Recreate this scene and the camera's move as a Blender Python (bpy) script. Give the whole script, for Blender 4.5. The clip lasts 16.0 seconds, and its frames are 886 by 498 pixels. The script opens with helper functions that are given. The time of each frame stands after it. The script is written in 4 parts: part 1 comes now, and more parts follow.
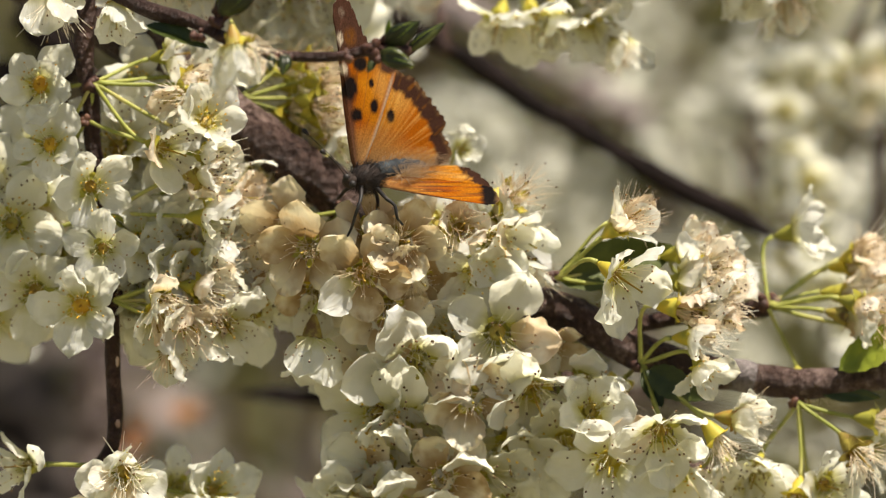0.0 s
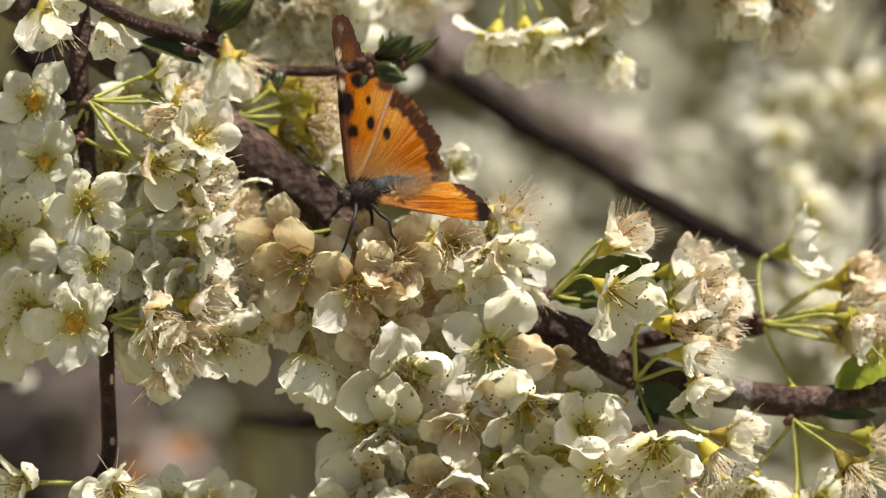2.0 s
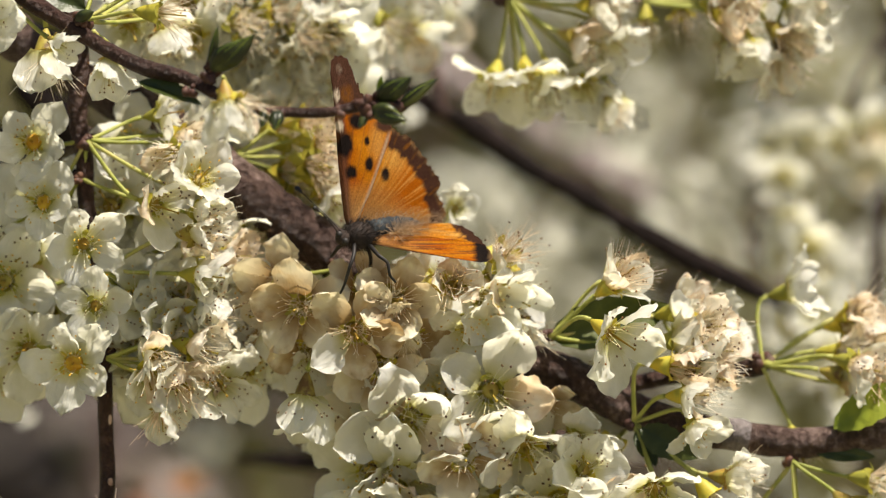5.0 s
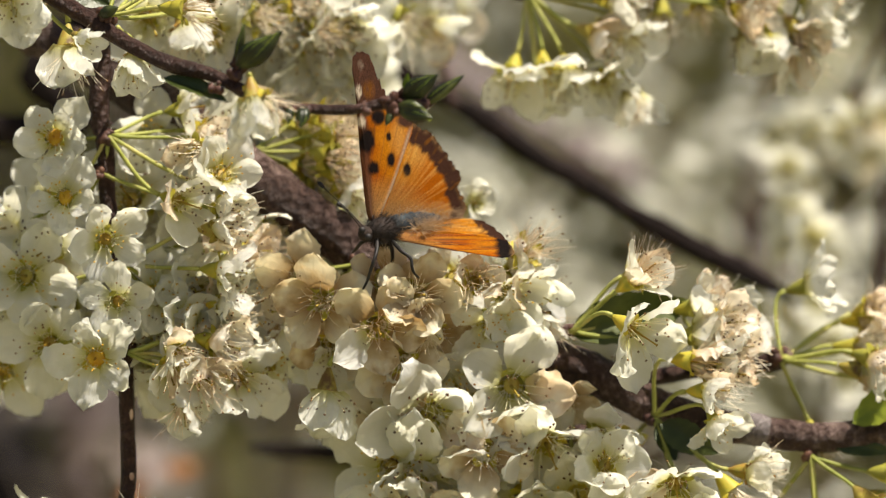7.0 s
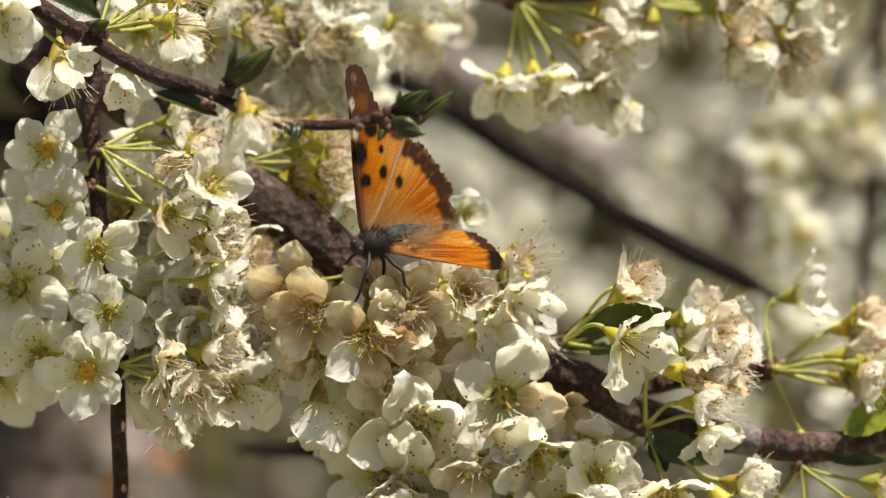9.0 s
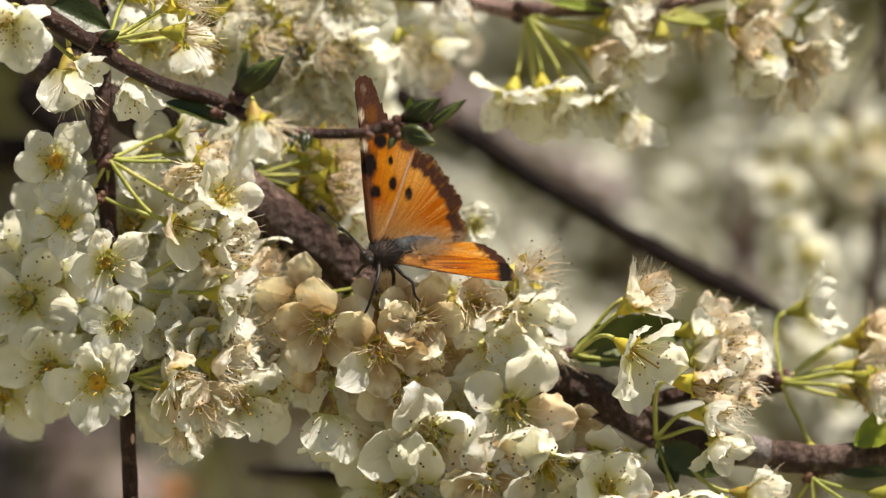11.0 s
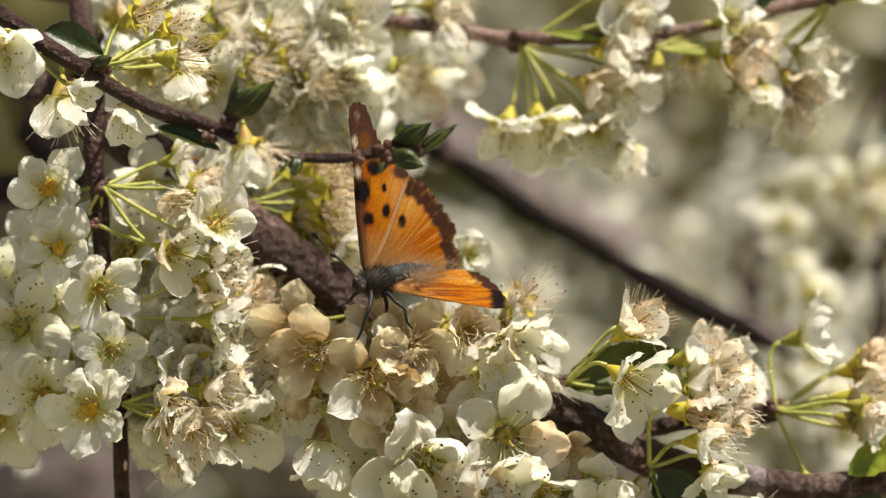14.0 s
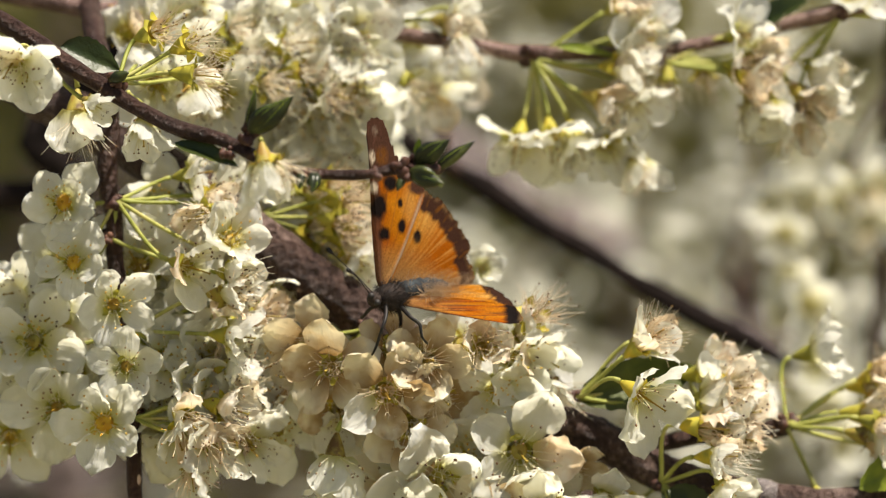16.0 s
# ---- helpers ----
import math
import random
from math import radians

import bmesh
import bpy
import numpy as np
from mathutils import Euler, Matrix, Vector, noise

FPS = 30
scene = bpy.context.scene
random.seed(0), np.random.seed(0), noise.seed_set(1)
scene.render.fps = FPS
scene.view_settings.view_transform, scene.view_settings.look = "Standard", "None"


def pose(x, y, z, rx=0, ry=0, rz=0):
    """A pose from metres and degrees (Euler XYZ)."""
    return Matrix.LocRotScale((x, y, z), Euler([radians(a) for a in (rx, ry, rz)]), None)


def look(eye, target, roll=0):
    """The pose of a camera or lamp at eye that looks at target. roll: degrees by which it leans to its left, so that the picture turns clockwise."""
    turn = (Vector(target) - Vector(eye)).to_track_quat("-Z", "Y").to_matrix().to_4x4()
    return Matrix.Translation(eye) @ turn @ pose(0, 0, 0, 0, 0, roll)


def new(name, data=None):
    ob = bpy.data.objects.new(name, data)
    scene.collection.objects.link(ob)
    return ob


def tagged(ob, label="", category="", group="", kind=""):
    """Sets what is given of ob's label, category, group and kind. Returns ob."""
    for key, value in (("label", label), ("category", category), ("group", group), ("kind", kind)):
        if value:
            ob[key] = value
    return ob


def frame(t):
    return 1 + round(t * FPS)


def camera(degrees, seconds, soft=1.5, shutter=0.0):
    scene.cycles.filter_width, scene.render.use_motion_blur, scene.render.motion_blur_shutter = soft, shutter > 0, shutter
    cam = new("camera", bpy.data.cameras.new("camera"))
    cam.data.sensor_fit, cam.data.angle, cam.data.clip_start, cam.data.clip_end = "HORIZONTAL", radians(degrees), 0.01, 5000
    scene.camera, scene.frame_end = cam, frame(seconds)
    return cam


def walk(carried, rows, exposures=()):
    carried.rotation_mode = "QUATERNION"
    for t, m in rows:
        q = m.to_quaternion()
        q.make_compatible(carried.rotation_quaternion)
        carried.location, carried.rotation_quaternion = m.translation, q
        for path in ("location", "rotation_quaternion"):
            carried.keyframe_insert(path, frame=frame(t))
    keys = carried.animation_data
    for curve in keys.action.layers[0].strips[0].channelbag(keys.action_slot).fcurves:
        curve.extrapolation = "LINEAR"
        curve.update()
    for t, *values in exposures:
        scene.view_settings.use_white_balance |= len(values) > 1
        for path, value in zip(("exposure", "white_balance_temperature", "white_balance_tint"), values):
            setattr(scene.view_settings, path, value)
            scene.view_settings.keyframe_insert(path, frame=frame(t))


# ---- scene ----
BASE = 1.50          # height of the blossoms over the ground
GRID = 0.757 / 6880  # one layout unit is 0.11 mm

cam = camera(13.0, 16.0, soft=1.05)
cam.data.dof.use_dof = True
cam.data.dof.focus_distance = 0.738
cam.data.dof.aperture_fstop = 9.0
# seconds, aim x, aim z, eye x, eye z, eye forward, roll
PATH = [
    (0.0, -0.00000, -0.00000, 0.00575, 0.01643, 0.00025, -0.025),
    (0.5, 0.00063, -0.00023, 0.00974, 0.01554, 0.00055, -0.044),
    (1.0, 0.00046, -0.00004, 0.01043, 0.01288, 0.00053, -0.022),
    (1.5, 0.00031, 0.00095, 0.01235, 0.01320, 0.00075, -0.054),
    (2.0, 0.00105, 0.00340, 0.00847, 0.00548, 0.00046, -0.078),
    (2.5, 0.00437, 0.00763, 0.02274, 0.00784, 0.00254, 0.224),
    (3.0, 0.00354, 0.00903, 0.01074, 0.00610, 0.00055, 0.011),
    (3.5, 0.00378, 0.01165, 0.01519, 0.00782, -0.00046, 0.170),
    (4.0, 0.00161, 0.00901, 0.01433, 0.00973, 0.00108, -0.027),
    (4.2, 0.00150, 0.01000, 0.01433, 0.00973, 0.00108, -0.027),
    (6.3, 0.00089, 0.01045, 0.00409, 0.00555, 0.00085, 0.066),
    (6.5, 0.00023, 0.01111, 0.00409, 0.00555, 0.00085, 0.066),
    (7.0, -0.00280, 0.01038, -0.00554, 0.01433, -0.00054, 0.068),
    (7.5, -0.00397, 0.01142, -0.01749, 0.00778, -0.00106, -0.020),
    (8.0, -0.00288, 0.01384, -0.00608, 0.03001, 0.00013, -0.003),
    (8.5, -0.00190, 0.01293, -0.00994, 0.02861, -0.00066, 0.031),
    (8.7, -0.00123, 0.01255, -0.00994, 0.02861, -0.00066, 0.031),
    (10.8, -0.00264, 0.01435, -0.01217, 0.01643, -0.00064, -0.086),
    (11.0, -0.00297, 0.01490, -0.01217, 0.01643, -0.00064, -0.086),
    (11.5, -0.00413, 0.01450, -0.01343, 0.00787, -0.00015, -0.049),
    (12.0, -0.00424, 0.01650, -0.01679, 0.01596, -0.00028, -0.128),
    (12.5, -0.00345, 0.01676, -0.00471, 0.01175, -0.00010, -0.153),
    (13.0, -0.00403, 0.01835, -0.01578, 0.01234, -0.00044, -0.074),
    (13.5, -0.00378, 0.01912, -0.01162, 0.01326, -0.00059, -0.030),
    (14.0, -0.00170, 0.02025, -0.00238, 0.00656, -0.00009, 0.019),
    (14.5, -0.00261, 0.02274, -0.01217, 0.01877, -0.00008, -0.020),
    (15.0, -0.00363, 0.02455, -0.00420, 0.01732, 0.00011, 0.075),
    (15.5, -0.00463, 0.02307, -0.00881, 0.01231, -0.00127, 0.002),
    (16.0, -0.00435, 0.02316, -0.01553, 0.01302, -0.00144, 0.146),
]
walk(cam, [(t, look((ex, -0.757 + f, BASE + ez), (ax, 0, BASE + az), roll)) for t, ax, az, ex, ez, f, roll in PATH])

# ---- light ----
SUN = Vector((0.34, -0.22, 0.91)).normalized()
world = bpy.data.worlds.new("sky")
scene.world = world
world.use_nodes = True
wt = world.node_tree
sky = wt.nodes.new("ShaderNodeTexSky")
sky.sky_type = "NISHITA"
sky.sun_disc = False
sky.sun_elevation = math.asin(SUN.z)
sky.sun_rotation = math.atan2(SUN.x, SUN.y)
wt.links.new(sky.outputs[0], wt.nodes["Background"].inputs[0])
wt.nodes["Background"].inputs[1].default_value = 0.043
sun = new("sun", bpy.data.lights.new("sun", "SUN"))
sun.data.energy = 5.0
sun.data.angle = radians(0.55)
sun.data.color = (1.0, 0.915, 0.785)
sun.matrix_world = look(SUN * 5, (0, 0, 0))
scene.view_settings.exposure = 0.95

# ---- materials ----


def material(name):
    m = bpy.data.materials.new(name)
    m.use_nodes = True
    t = m.node_tree
    return m, t, t.nodes["Principled BSDF"], t.links


def node(t, kind, **values):
    n = t.nodes.new(kind)
    for key, value in values.items():
        n.inputs[key].default_value = value
    return n


def ramp(t, *stops):
    n = t.nodes.new("ShaderNodeValToRGB")
    e = n.color_ramp.elements
    e[0].position, e[0].color = stops[0][0], (*stops[0][1], 1)
    e[1].position, e[1].color = stops[-1][0], (*stops[-1][1], 1)
    for p, c in stops[1:-1]:
        e.new(p).color = (*c, 1)
    return n


def soft_tissue(name, stops, scale, see, rough=0.55, bump=0.15, fine=2600, through_tint=(1.0, 1.0, 1.0), claw=None, reach=0.0026):
    """Plant tissue that lets some light through: two scales of colour, a fine relief, a change from piece to piece."""
    m, t, b, ln = material(name)
    co = t.nodes.new("ShaderNodeTexCoord")
    info = t.nodes.new("ShaderNodeObjectInfo")
    big = node(t, "ShaderNodeTexNoise", Scale=scale, Detail=4.0)
    fin = node(t, "ShaderNodeTexNoise", Scale=fine, Detail=3.0)
    ln.new(co.outputs["Object"], big.inputs["Vector"])
    ln.new(co.outputs["Object"], fin.inputs["Vector"])
    mix = t.nodes.new("ShaderNodeMath")
    mix.operation = "MULTIPLY_ADD"
    ln.new(info.outputs["Random"], mix.inputs[0])
    mix.inputs[1].default_value = 0.35
    ln.new(big.outputs[0], mix.inputs[2])
    sub = t.nodes.new("ShaderNodeMath")
    sub.operation = "SUBTRACT"
    ln.new(mix.outputs[0], sub.inputs[0])
    sub.inputs[1].default_value = 0.17
    cr = ramp(t, *stops)
    ln.new(sub.outputs[0], cr.inputs[0])
    colour = cr.outputs[0]
    if claw:
        # petals turn yellow-green towards their claw, which lies at the local origin
        sep = t.nodes.new("ShaderNodeSeparateXYZ")
        ln.new(co.outputs["Object"], sep.inputs[0])
        rng = t.nodes.new("ShaderNodeMapRange")
        rng.inputs[1].default_value = 0.0004
        rng.inputs[2].default_value = reach
        ln.new(sep.outputs[0], rng.inputs[0])
        base = t.nodes.new("ShaderNodeMix")
        base.data_type = "RGBA"
        ln.new(rng.outputs[0], base.inputs[0])
        base.inputs[6].default_value = (*claw, 1.0)
        ln.new(cr.outputs[0], base.inputs[7])
        colour = base.outputs[2]
    ln.new(colour, b.inputs["Base Color"])
    b.inputs["Roughness"].default_value = rough
    b.inputs["Specular IOR Level"].default_value = 0.35
    bp = node(t, "ShaderNodeBump", Strength=bump, Distance=0.0003)
    ln.new(fin.outputs[0], bp.inputs["Height"])
    ln.new(bp.outputs[0], b.inputs["Normal"])
    if claw:
        # fine veins run from the claw to the rim
        stretch = t.nodes.new("ShaderNodeMapping")
        stretch.inputs["Scale"].default_value = (0.16, 1.0, 0.6)
        ln.new(co.outputs["Object"], stretch.inputs["Vector"])
        ln.new(stretch.outputs[0], fin.inputs["Vector"])
    tr = t.nodes.new("ShaderNodeBsdfTranslucent")
    ln.new(bp.outputs[0], tr.inputs["Normal"])
    tint = t.nodes.new("ShaderNodeMix")
    tint.data_type = "RGBA"
    tint.blend_type = "MULTIPLY"
    tint.inputs[0].default_value = 1.0
    ln.new(colour, tint.inputs[6])
    tint.inputs[7].default_value = (*through_tint, 1.0)
    ln.new(tint.outputs[2], tr.inputs[0])
    ms = t.nodes.new("ShaderNodeMixShader")
    ms.inputs[0].default_value = see
    ln.new(b.outputs[0], ms.inputs[1])
    ln.new(tr.outputs[0], ms.inputs[2])
    ln.new(ms.outputs[0], t.nodes["Material Output"].inputs[0])
    return m


PETAL = soft_tissue("white_petal", [(0.3, (0.77, 0.76, 0.66)), (0.5, (0.82, 0.82, 0.76)), (0.7, (0.86, 0.86, 0.83))], 260, 0.64, 0.28, 0.75, 1500, (1.0, 0.985, 0.89), (0.66, 0.64, 0.30))
# ageing tan, deepened to paint the shade beneath the butterfly as well
AGED_SHADED = soft_tissue("aged_shaded_petal", [(0.28, (0.42, 0.29, 0.14)), (0.44, (0.66, 0.55, 0.36)), (0.62, (0.79, 0.74, 0.57))], 330, 0.42, 0.45, 0.8, 1300, (1.0, 0.92, 0.76), (0.36, 0.23, 0.09), 0.0050)
BLUSH = soft_tissue("blush_petal", [(0.3, (0.72, 0.58, 0.42)), (0.48, (0.82, 0.72, 0.58)), (0.66, (0.86, 0.82, 0.73))], 330, 0.5, 0.4, 0.8, 1300, (1.0, 0.94, 0.82), (0.60, 0.48, 0.20))
CALYX = soft_tissue("calyx_green", [(0.3, (0.31, 0.30, 0.05)), (0.55, (0.46, 0.41, 0.05)), (0.75, (0.57, 0.43, 0.04))], 420, 0.28)
CALYX_OLD = soft_tissue("calyx_brown", [(0.3, (0.13, 0.07, 0.02)), (0.55, (0.40, 0.33, 0.06)), (0.75, (0.34, 0.19, 0.04))], 420, 0.2)
STALK = soft_tissue("stalk_green", [(0.3, (0.26, 0.28, 0.05)), (0.6, (0.40, 0.40, 0.10)), (0.8, (0.50, 0.44, 0.16))], 300, 0.15)
FILAMENT = soft_tissue("filament_white", [(0.3, (0.75, 0.68, 0.42)), (0.7, (0.88, 0.84, 0.66))], 300, 0.25)
FILAMENT_OLD = soft_tissue("filament_tan", [(0.3, (0.82, 0.66, 0.46)), (0.46, (0.89, 0.80, 0.63)), (0.7, (0.92, 0.88, 0.77))], 400, 0.4)
ANTHER = soft_tissue("anther_yellow", [(0.35, (0.62, 0.36, 0.02)), (0.65, (0.78, 0.52, 0.05))], 900, 0.1)
ANTHER_OLD = soft_tissue("anther_brown", [(0.35, (0.07, 0.03, 0.01)), (0.65, (0.24, 0.13, 0.04))], 900, 0.0)
HEART = soft_tissue("flower_heart", [(0.3, (0.34, 0.20, 0.02)), (0.7, (0.42, 0.36, 0.07))], 500, 0.2)
HEART_GOLD = soft_tissue("golden_heart", [(0.3, (0.52, 0.24, 0.012)), (0.7, (0.66, 0.42, 0.03))], 700, 0.2)
LEAF = soft_tissue("leaf_green", [(0.3, (0.022, 0.034, 0.008)), (0.55, (0.038, 0.052, 0.011)), (0.75, (0.075, 0.09, 0.018))], 160, 0.25, 0.38, 0.4, 1400)
LEAF_LIGHT = soft_tissue("leaf_young", [(0.3, (0.13, 0.19, 0.02)), (0.7, (0.26, 0.30, 0.03))], 160, 0.4, 0.4, 0.4, 1400)
BUDLEAF = soft_tissue("bud_green", [(0.3, (0.009, 0.012, 0.004)), (0.55, (0.020, 0.027, 0.007)), (0.75, (0.075, 0.085, 0.018))], 320, 0.1, 0.35)
BUDSCALE = soft_tissue("bud_scale", [(0.3, (0.025, 0.010, 0.007)), (0.6, (0.07, 0.028, 0.018)), (0.75, (0.15, 0.07, 0.04))], 700, 0.0, 0.6)


def bark_material(name, dark, mid, light, scale, rough=0.62, bump=0.95):
    m, t, b, ln = material(name)
    co = t.nodes.new("ShaderNodeTexCoord")
    big = node(t, "ShaderNodeTexNoise", Scale=scale, Detail=8.0, Roughness=0.65)
    fin = node(t, "ShaderNodeTexNoise", Scale=scale * 7, Detail=5.0, Roughness=0.7)
    vor = node(t, "ShaderNodeTexVoronoi", Scale=scale * 4)
    for n in (big, fin, vor):
        ln.new(co.outputs["Object"], n.inputs["Vector"])
    mx = t.nodes.new("ShaderNodeMix")
    mx.data_type = "FLOAT"
    mx.inputs[0].default_value = 0.45
    ln.new(big.outputs[0], mx.inputs[2])
    ln.new(fin.outputs[0], mx.inputs[3])
    cr = ramp(t, (0.36, dark), (0.52, mid), (0.66, light))
    ln.new(mx.outputs[0], cr.inputs[0])
    ln.new(cr.outputs[0], b.inputs["Base Color"])
    b.inputs["Roughness"].default_value = rough
    b.inputs["Specular IOR Level"].default_value = 0.2
    ad = t.nodes.new("ShaderNodeMath")
    ad.operation = "ADD"
    ln.new(fin.outputs[0], ad.inputs[0])
    ln.new(vor.outputs[0], ad.inputs[1])
    bp = node(t, "ShaderNodeBump", Strength=bump, Distance=0.0016)
    ln.new(ad.outputs[0], bp.inputs["Height"])
    ln.new(bp.outputs[0], b.inputs["Normal"])
    return m


BARK = bark_material("bark", (0.013, 0.007, 0.006), (0.070, 0.041, 0.033), (0.25, 0.18, 0.157), 120, 0.5)
TWIGBARK = bark_material("twig_bark", (0.014, 0.006, 0.004), (0.038, 0.018, 0.013), (0.10, 0.055, 0.043), 200, 0.45, 0.6)
# upper twig's bark, paler than TWIGBARK to hold its sunlit sheen in the colour
SUNBARK = bark_material("sunlit_twig_bark", (0.045, 0.024, 0.019), (0.17, 0.105, 0.088), (0.36, 0.26, 0.225), 150, 0.4, 0.4)
# bark of the deep branches: their shade is put into the near-black colour
SHADEBARK = bark_material("shaded_bark", (0.006, 0.004, 0.003), (0.014, 0.008, 0.007), (0.035, 0.022, 0.020), 120, 0.95)
LENTICEL_GLINT = soft_tissue("lenticel", [(0.3, (0.30, 0.18, 0.13)), (0.7, (0.50, 0.36, 0.29))], 500, 0.0, 0.6)
OLDBARK = bark_material("old_bark", (0.14, 0.105, 0.105), (0.32, 0.26, 0.26), (0.50, 0.43, 0.43), 60, 0.8)


PEELED = bark_material("peeled_bark", (0.05, 0.038, 0.035), (0.17, 0.145, 0.14), (0.36, 0.32, 0.31), 170, 0.5, 0.5)


def painted(name, see, rough):
    """Wing scales: the pattern lies in the mesh's colours, the shader adds grain and gloss."""
    m, t, b, ln = material(name)
    at_ = t.nodes.new("ShaderNodeVertexColor")
    at_.layer_name = "pattern"
    co = t.nodes.new("ShaderNodeTexCoord")
    fin = node(t, "ShaderNodeTexNoise", Scale=3500, Detail=3.0)
    ln.new(co.outputs["Object"], fin.inputs["Vector"])
    mr = node(t, "ShaderNodeMapRange")
    mr.inputs[1].default_value, mr.inputs[2].default_value = 0.3, 0.7
    mr.inputs[3].default_value, mr.inputs[4].default_value = 0.7, 1.2
    ln.new(fin.outputs[0], mr.inputs[0])
    mu = t.nodes.new("ShaderNodeVectorMath")
    mu.operation = "SCALE"
    ln.new(at_.outputs[0], mu.inputs[0])
    ln.new(mr.outputs[0], mu.inputs["Scale"])
    ln.new(mu.outputs[0], b.inputs["Base Color"])
    b.inputs["Roughness"].default_value = rough
    b.inputs["Specular IOR Level"].default_value = 0.03
    bp = node(t, "ShaderNodeBump", Strength=0.3, Distance=0.0002)
    ln.new(fin.outputs[0], bp.inputs["Height"])
    ln.new(bp.outputs[0], b.inputs["Normal"])
    tr = t.nodes.new("ShaderNodeBsdfTranslucent")
    ln.new(mu.outputs[0], tr.inputs[0])
    ms = t.nodes.new("ShaderNodeMixShader")
    ms.inputs[0].default_value = see
    ln.new(b.outputs[0], ms.inputs[1])
    ln.new(tr.outputs[0], ms.inputs[2])
    ln.new(ms.outputs[0], t.nodes["Material Output"].inputs[0])
    return m


WING = painted("wing_scales", 0.42, 0.75)
FUR = soft_tissue("dark_fur", [(0.35, (0.009, 0.006, 0.005)), (0.65, (0.032, 0.020, 0.015))], 900, 0.0, 0.85)
FUR_TAN = soft_tissue("tan_fur", [(0.35, (0.20, 0.12, 0.06)), (0.65, (0.42, 0.28, 0.16))], 900, 0.1, 0.6)
BELLY = soft_tissue("abdomen_grey", [(0.35, (0.012, 0.015, 0.018)), (0.65, (0.045, 0.055, 0.06))], 700, 0.0, 0.85)
CHITIN = soft_tissue("black_chitin", [(0.35, (0.007, 0.006, 0.006)), (0.65, (0.018, 0.014, 0.012))], 900, 0.0, 0.6)

# far things
FAR_GREEN = soft_tissue("far_foliage", [(0.3, (0.23, 0.21, 0.065)), (0.5, (0.39, 0.36, 0.135)), (0.7, (0.51, 0.465, 0.22))], 9, 0.5, 0.6, 0.1, 60)
FAR_WHITE = soft_tissue("far_petals", [(0.3, (0.50, 0.49, 0.38)), (0.7, (0.74, 0.73, 0.65))], 25, 0.35, 0.6, 0.1, 60)
FAR_ORANGE = soft_tissue("far_dry_leaf", [(0.3, (0.30, 0.12, 0.04)), (0.7, (0.48, 0.22, 0.08))], 30, 0.2, 0.7, 0.1, 60)
FAR_DRY = soft_tissue("far_litter", [(0.36, (0.030, 0.024, 0.020)), (0.5, (0.095, 0.075, 0.066)), (0.64, (0.30, 0.24, 0.22))], 18, 0.1, 0.8, 0.1, 60)


def ground_material():
    m, t, b, ln = material("dry_grass_ground")
    co = t.nodes.new("ShaderNodeTexCoord")
    big = node(t, "ShaderNodeTexNoise", Scale=1.3, Detail=8.0, Roughness=0.7)
    ln.new(co.outputs["Object"], big.inputs["Vector"])
    fin = node(t, "ShaderNodeTexNoise", Scale=40.0, Detail=6.0)
    ln.new(co.outputs["Object"], fin.inputs["Vector"])
    cr = ramp(t, (0.35, (0.10, 0.12, 0.04)), (0.5, (0.22, 0.20, 0.10)), (0.65, (0.32, 0.26, 0.18)))
    ln.new(big.outputs[0], cr.inputs[0])
    ln.new(cr.outputs[0], b.inputs["Base Color"])
    b.inputs["Roughness"].default_value = 0.9
    bp = node(t, "ShaderNodeBump", Strength=0.6, Distance=0.03)
    ln.new(fin.outputs[0], bp.inputs["Height"])
    ln.new(bp.outputs[0], b.inputs["Normal"])
    return m


GROUND = ground_material()

# ---- mesh helpers ----
EYE = Vector((0.00575, -0.757, 0.01643))
rnd = random.Random(7)


def at(u, v, y=0.0):
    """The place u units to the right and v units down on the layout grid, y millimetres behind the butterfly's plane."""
    p = Vector(((u - 784) * GRID, 0, (441 - v) * GRID))
    p = EYE + (p - EYE) * ((0.757 + y / 1000) / 0.757)
    return p + Vector((0, 0, BASE))


def mesh_of(name, bm, mat):
    me = bpy.data.meshes.new(name)
    bm.normal_update()
    bm.to_mesh(me)
    bm.free()
    for p in me.polygons:
        p.use_smooth = True
    me.materials.append(mat)
    return me


def part(name, bm, mat, parent, label=""):
    ob = new(name, mesh_of(name, bm, mat))
    ob.parent = parent
    return tagged(ob, label)


def smooth_line(points, step):
    """Catmull-Rom through points (any length of tuple), cut into steps of about that size in the first three values."""
    pts = [np.array(p, float) for p in points]
    pts = [2 * pts[0] - pts[1]] + pts + [2 * pts[-1] - pts[-2]]
    out = []
    for a, b, c, d in zip(pts, pts[1:], pts[2:], pts[3:]):
        n = max(2, int(np.linalg.norm(c[:3] - b[:3]) / step))
        for k in range(n):
            s = k / n
            out.append(0.5 * (2 * b + (c - a) * s + (2 * a - 5 * b + 4 * c - d) * s * s + (3 * b - a - 3 * c + d) * s ** 3))
    out.append(pts[-2])
    return out


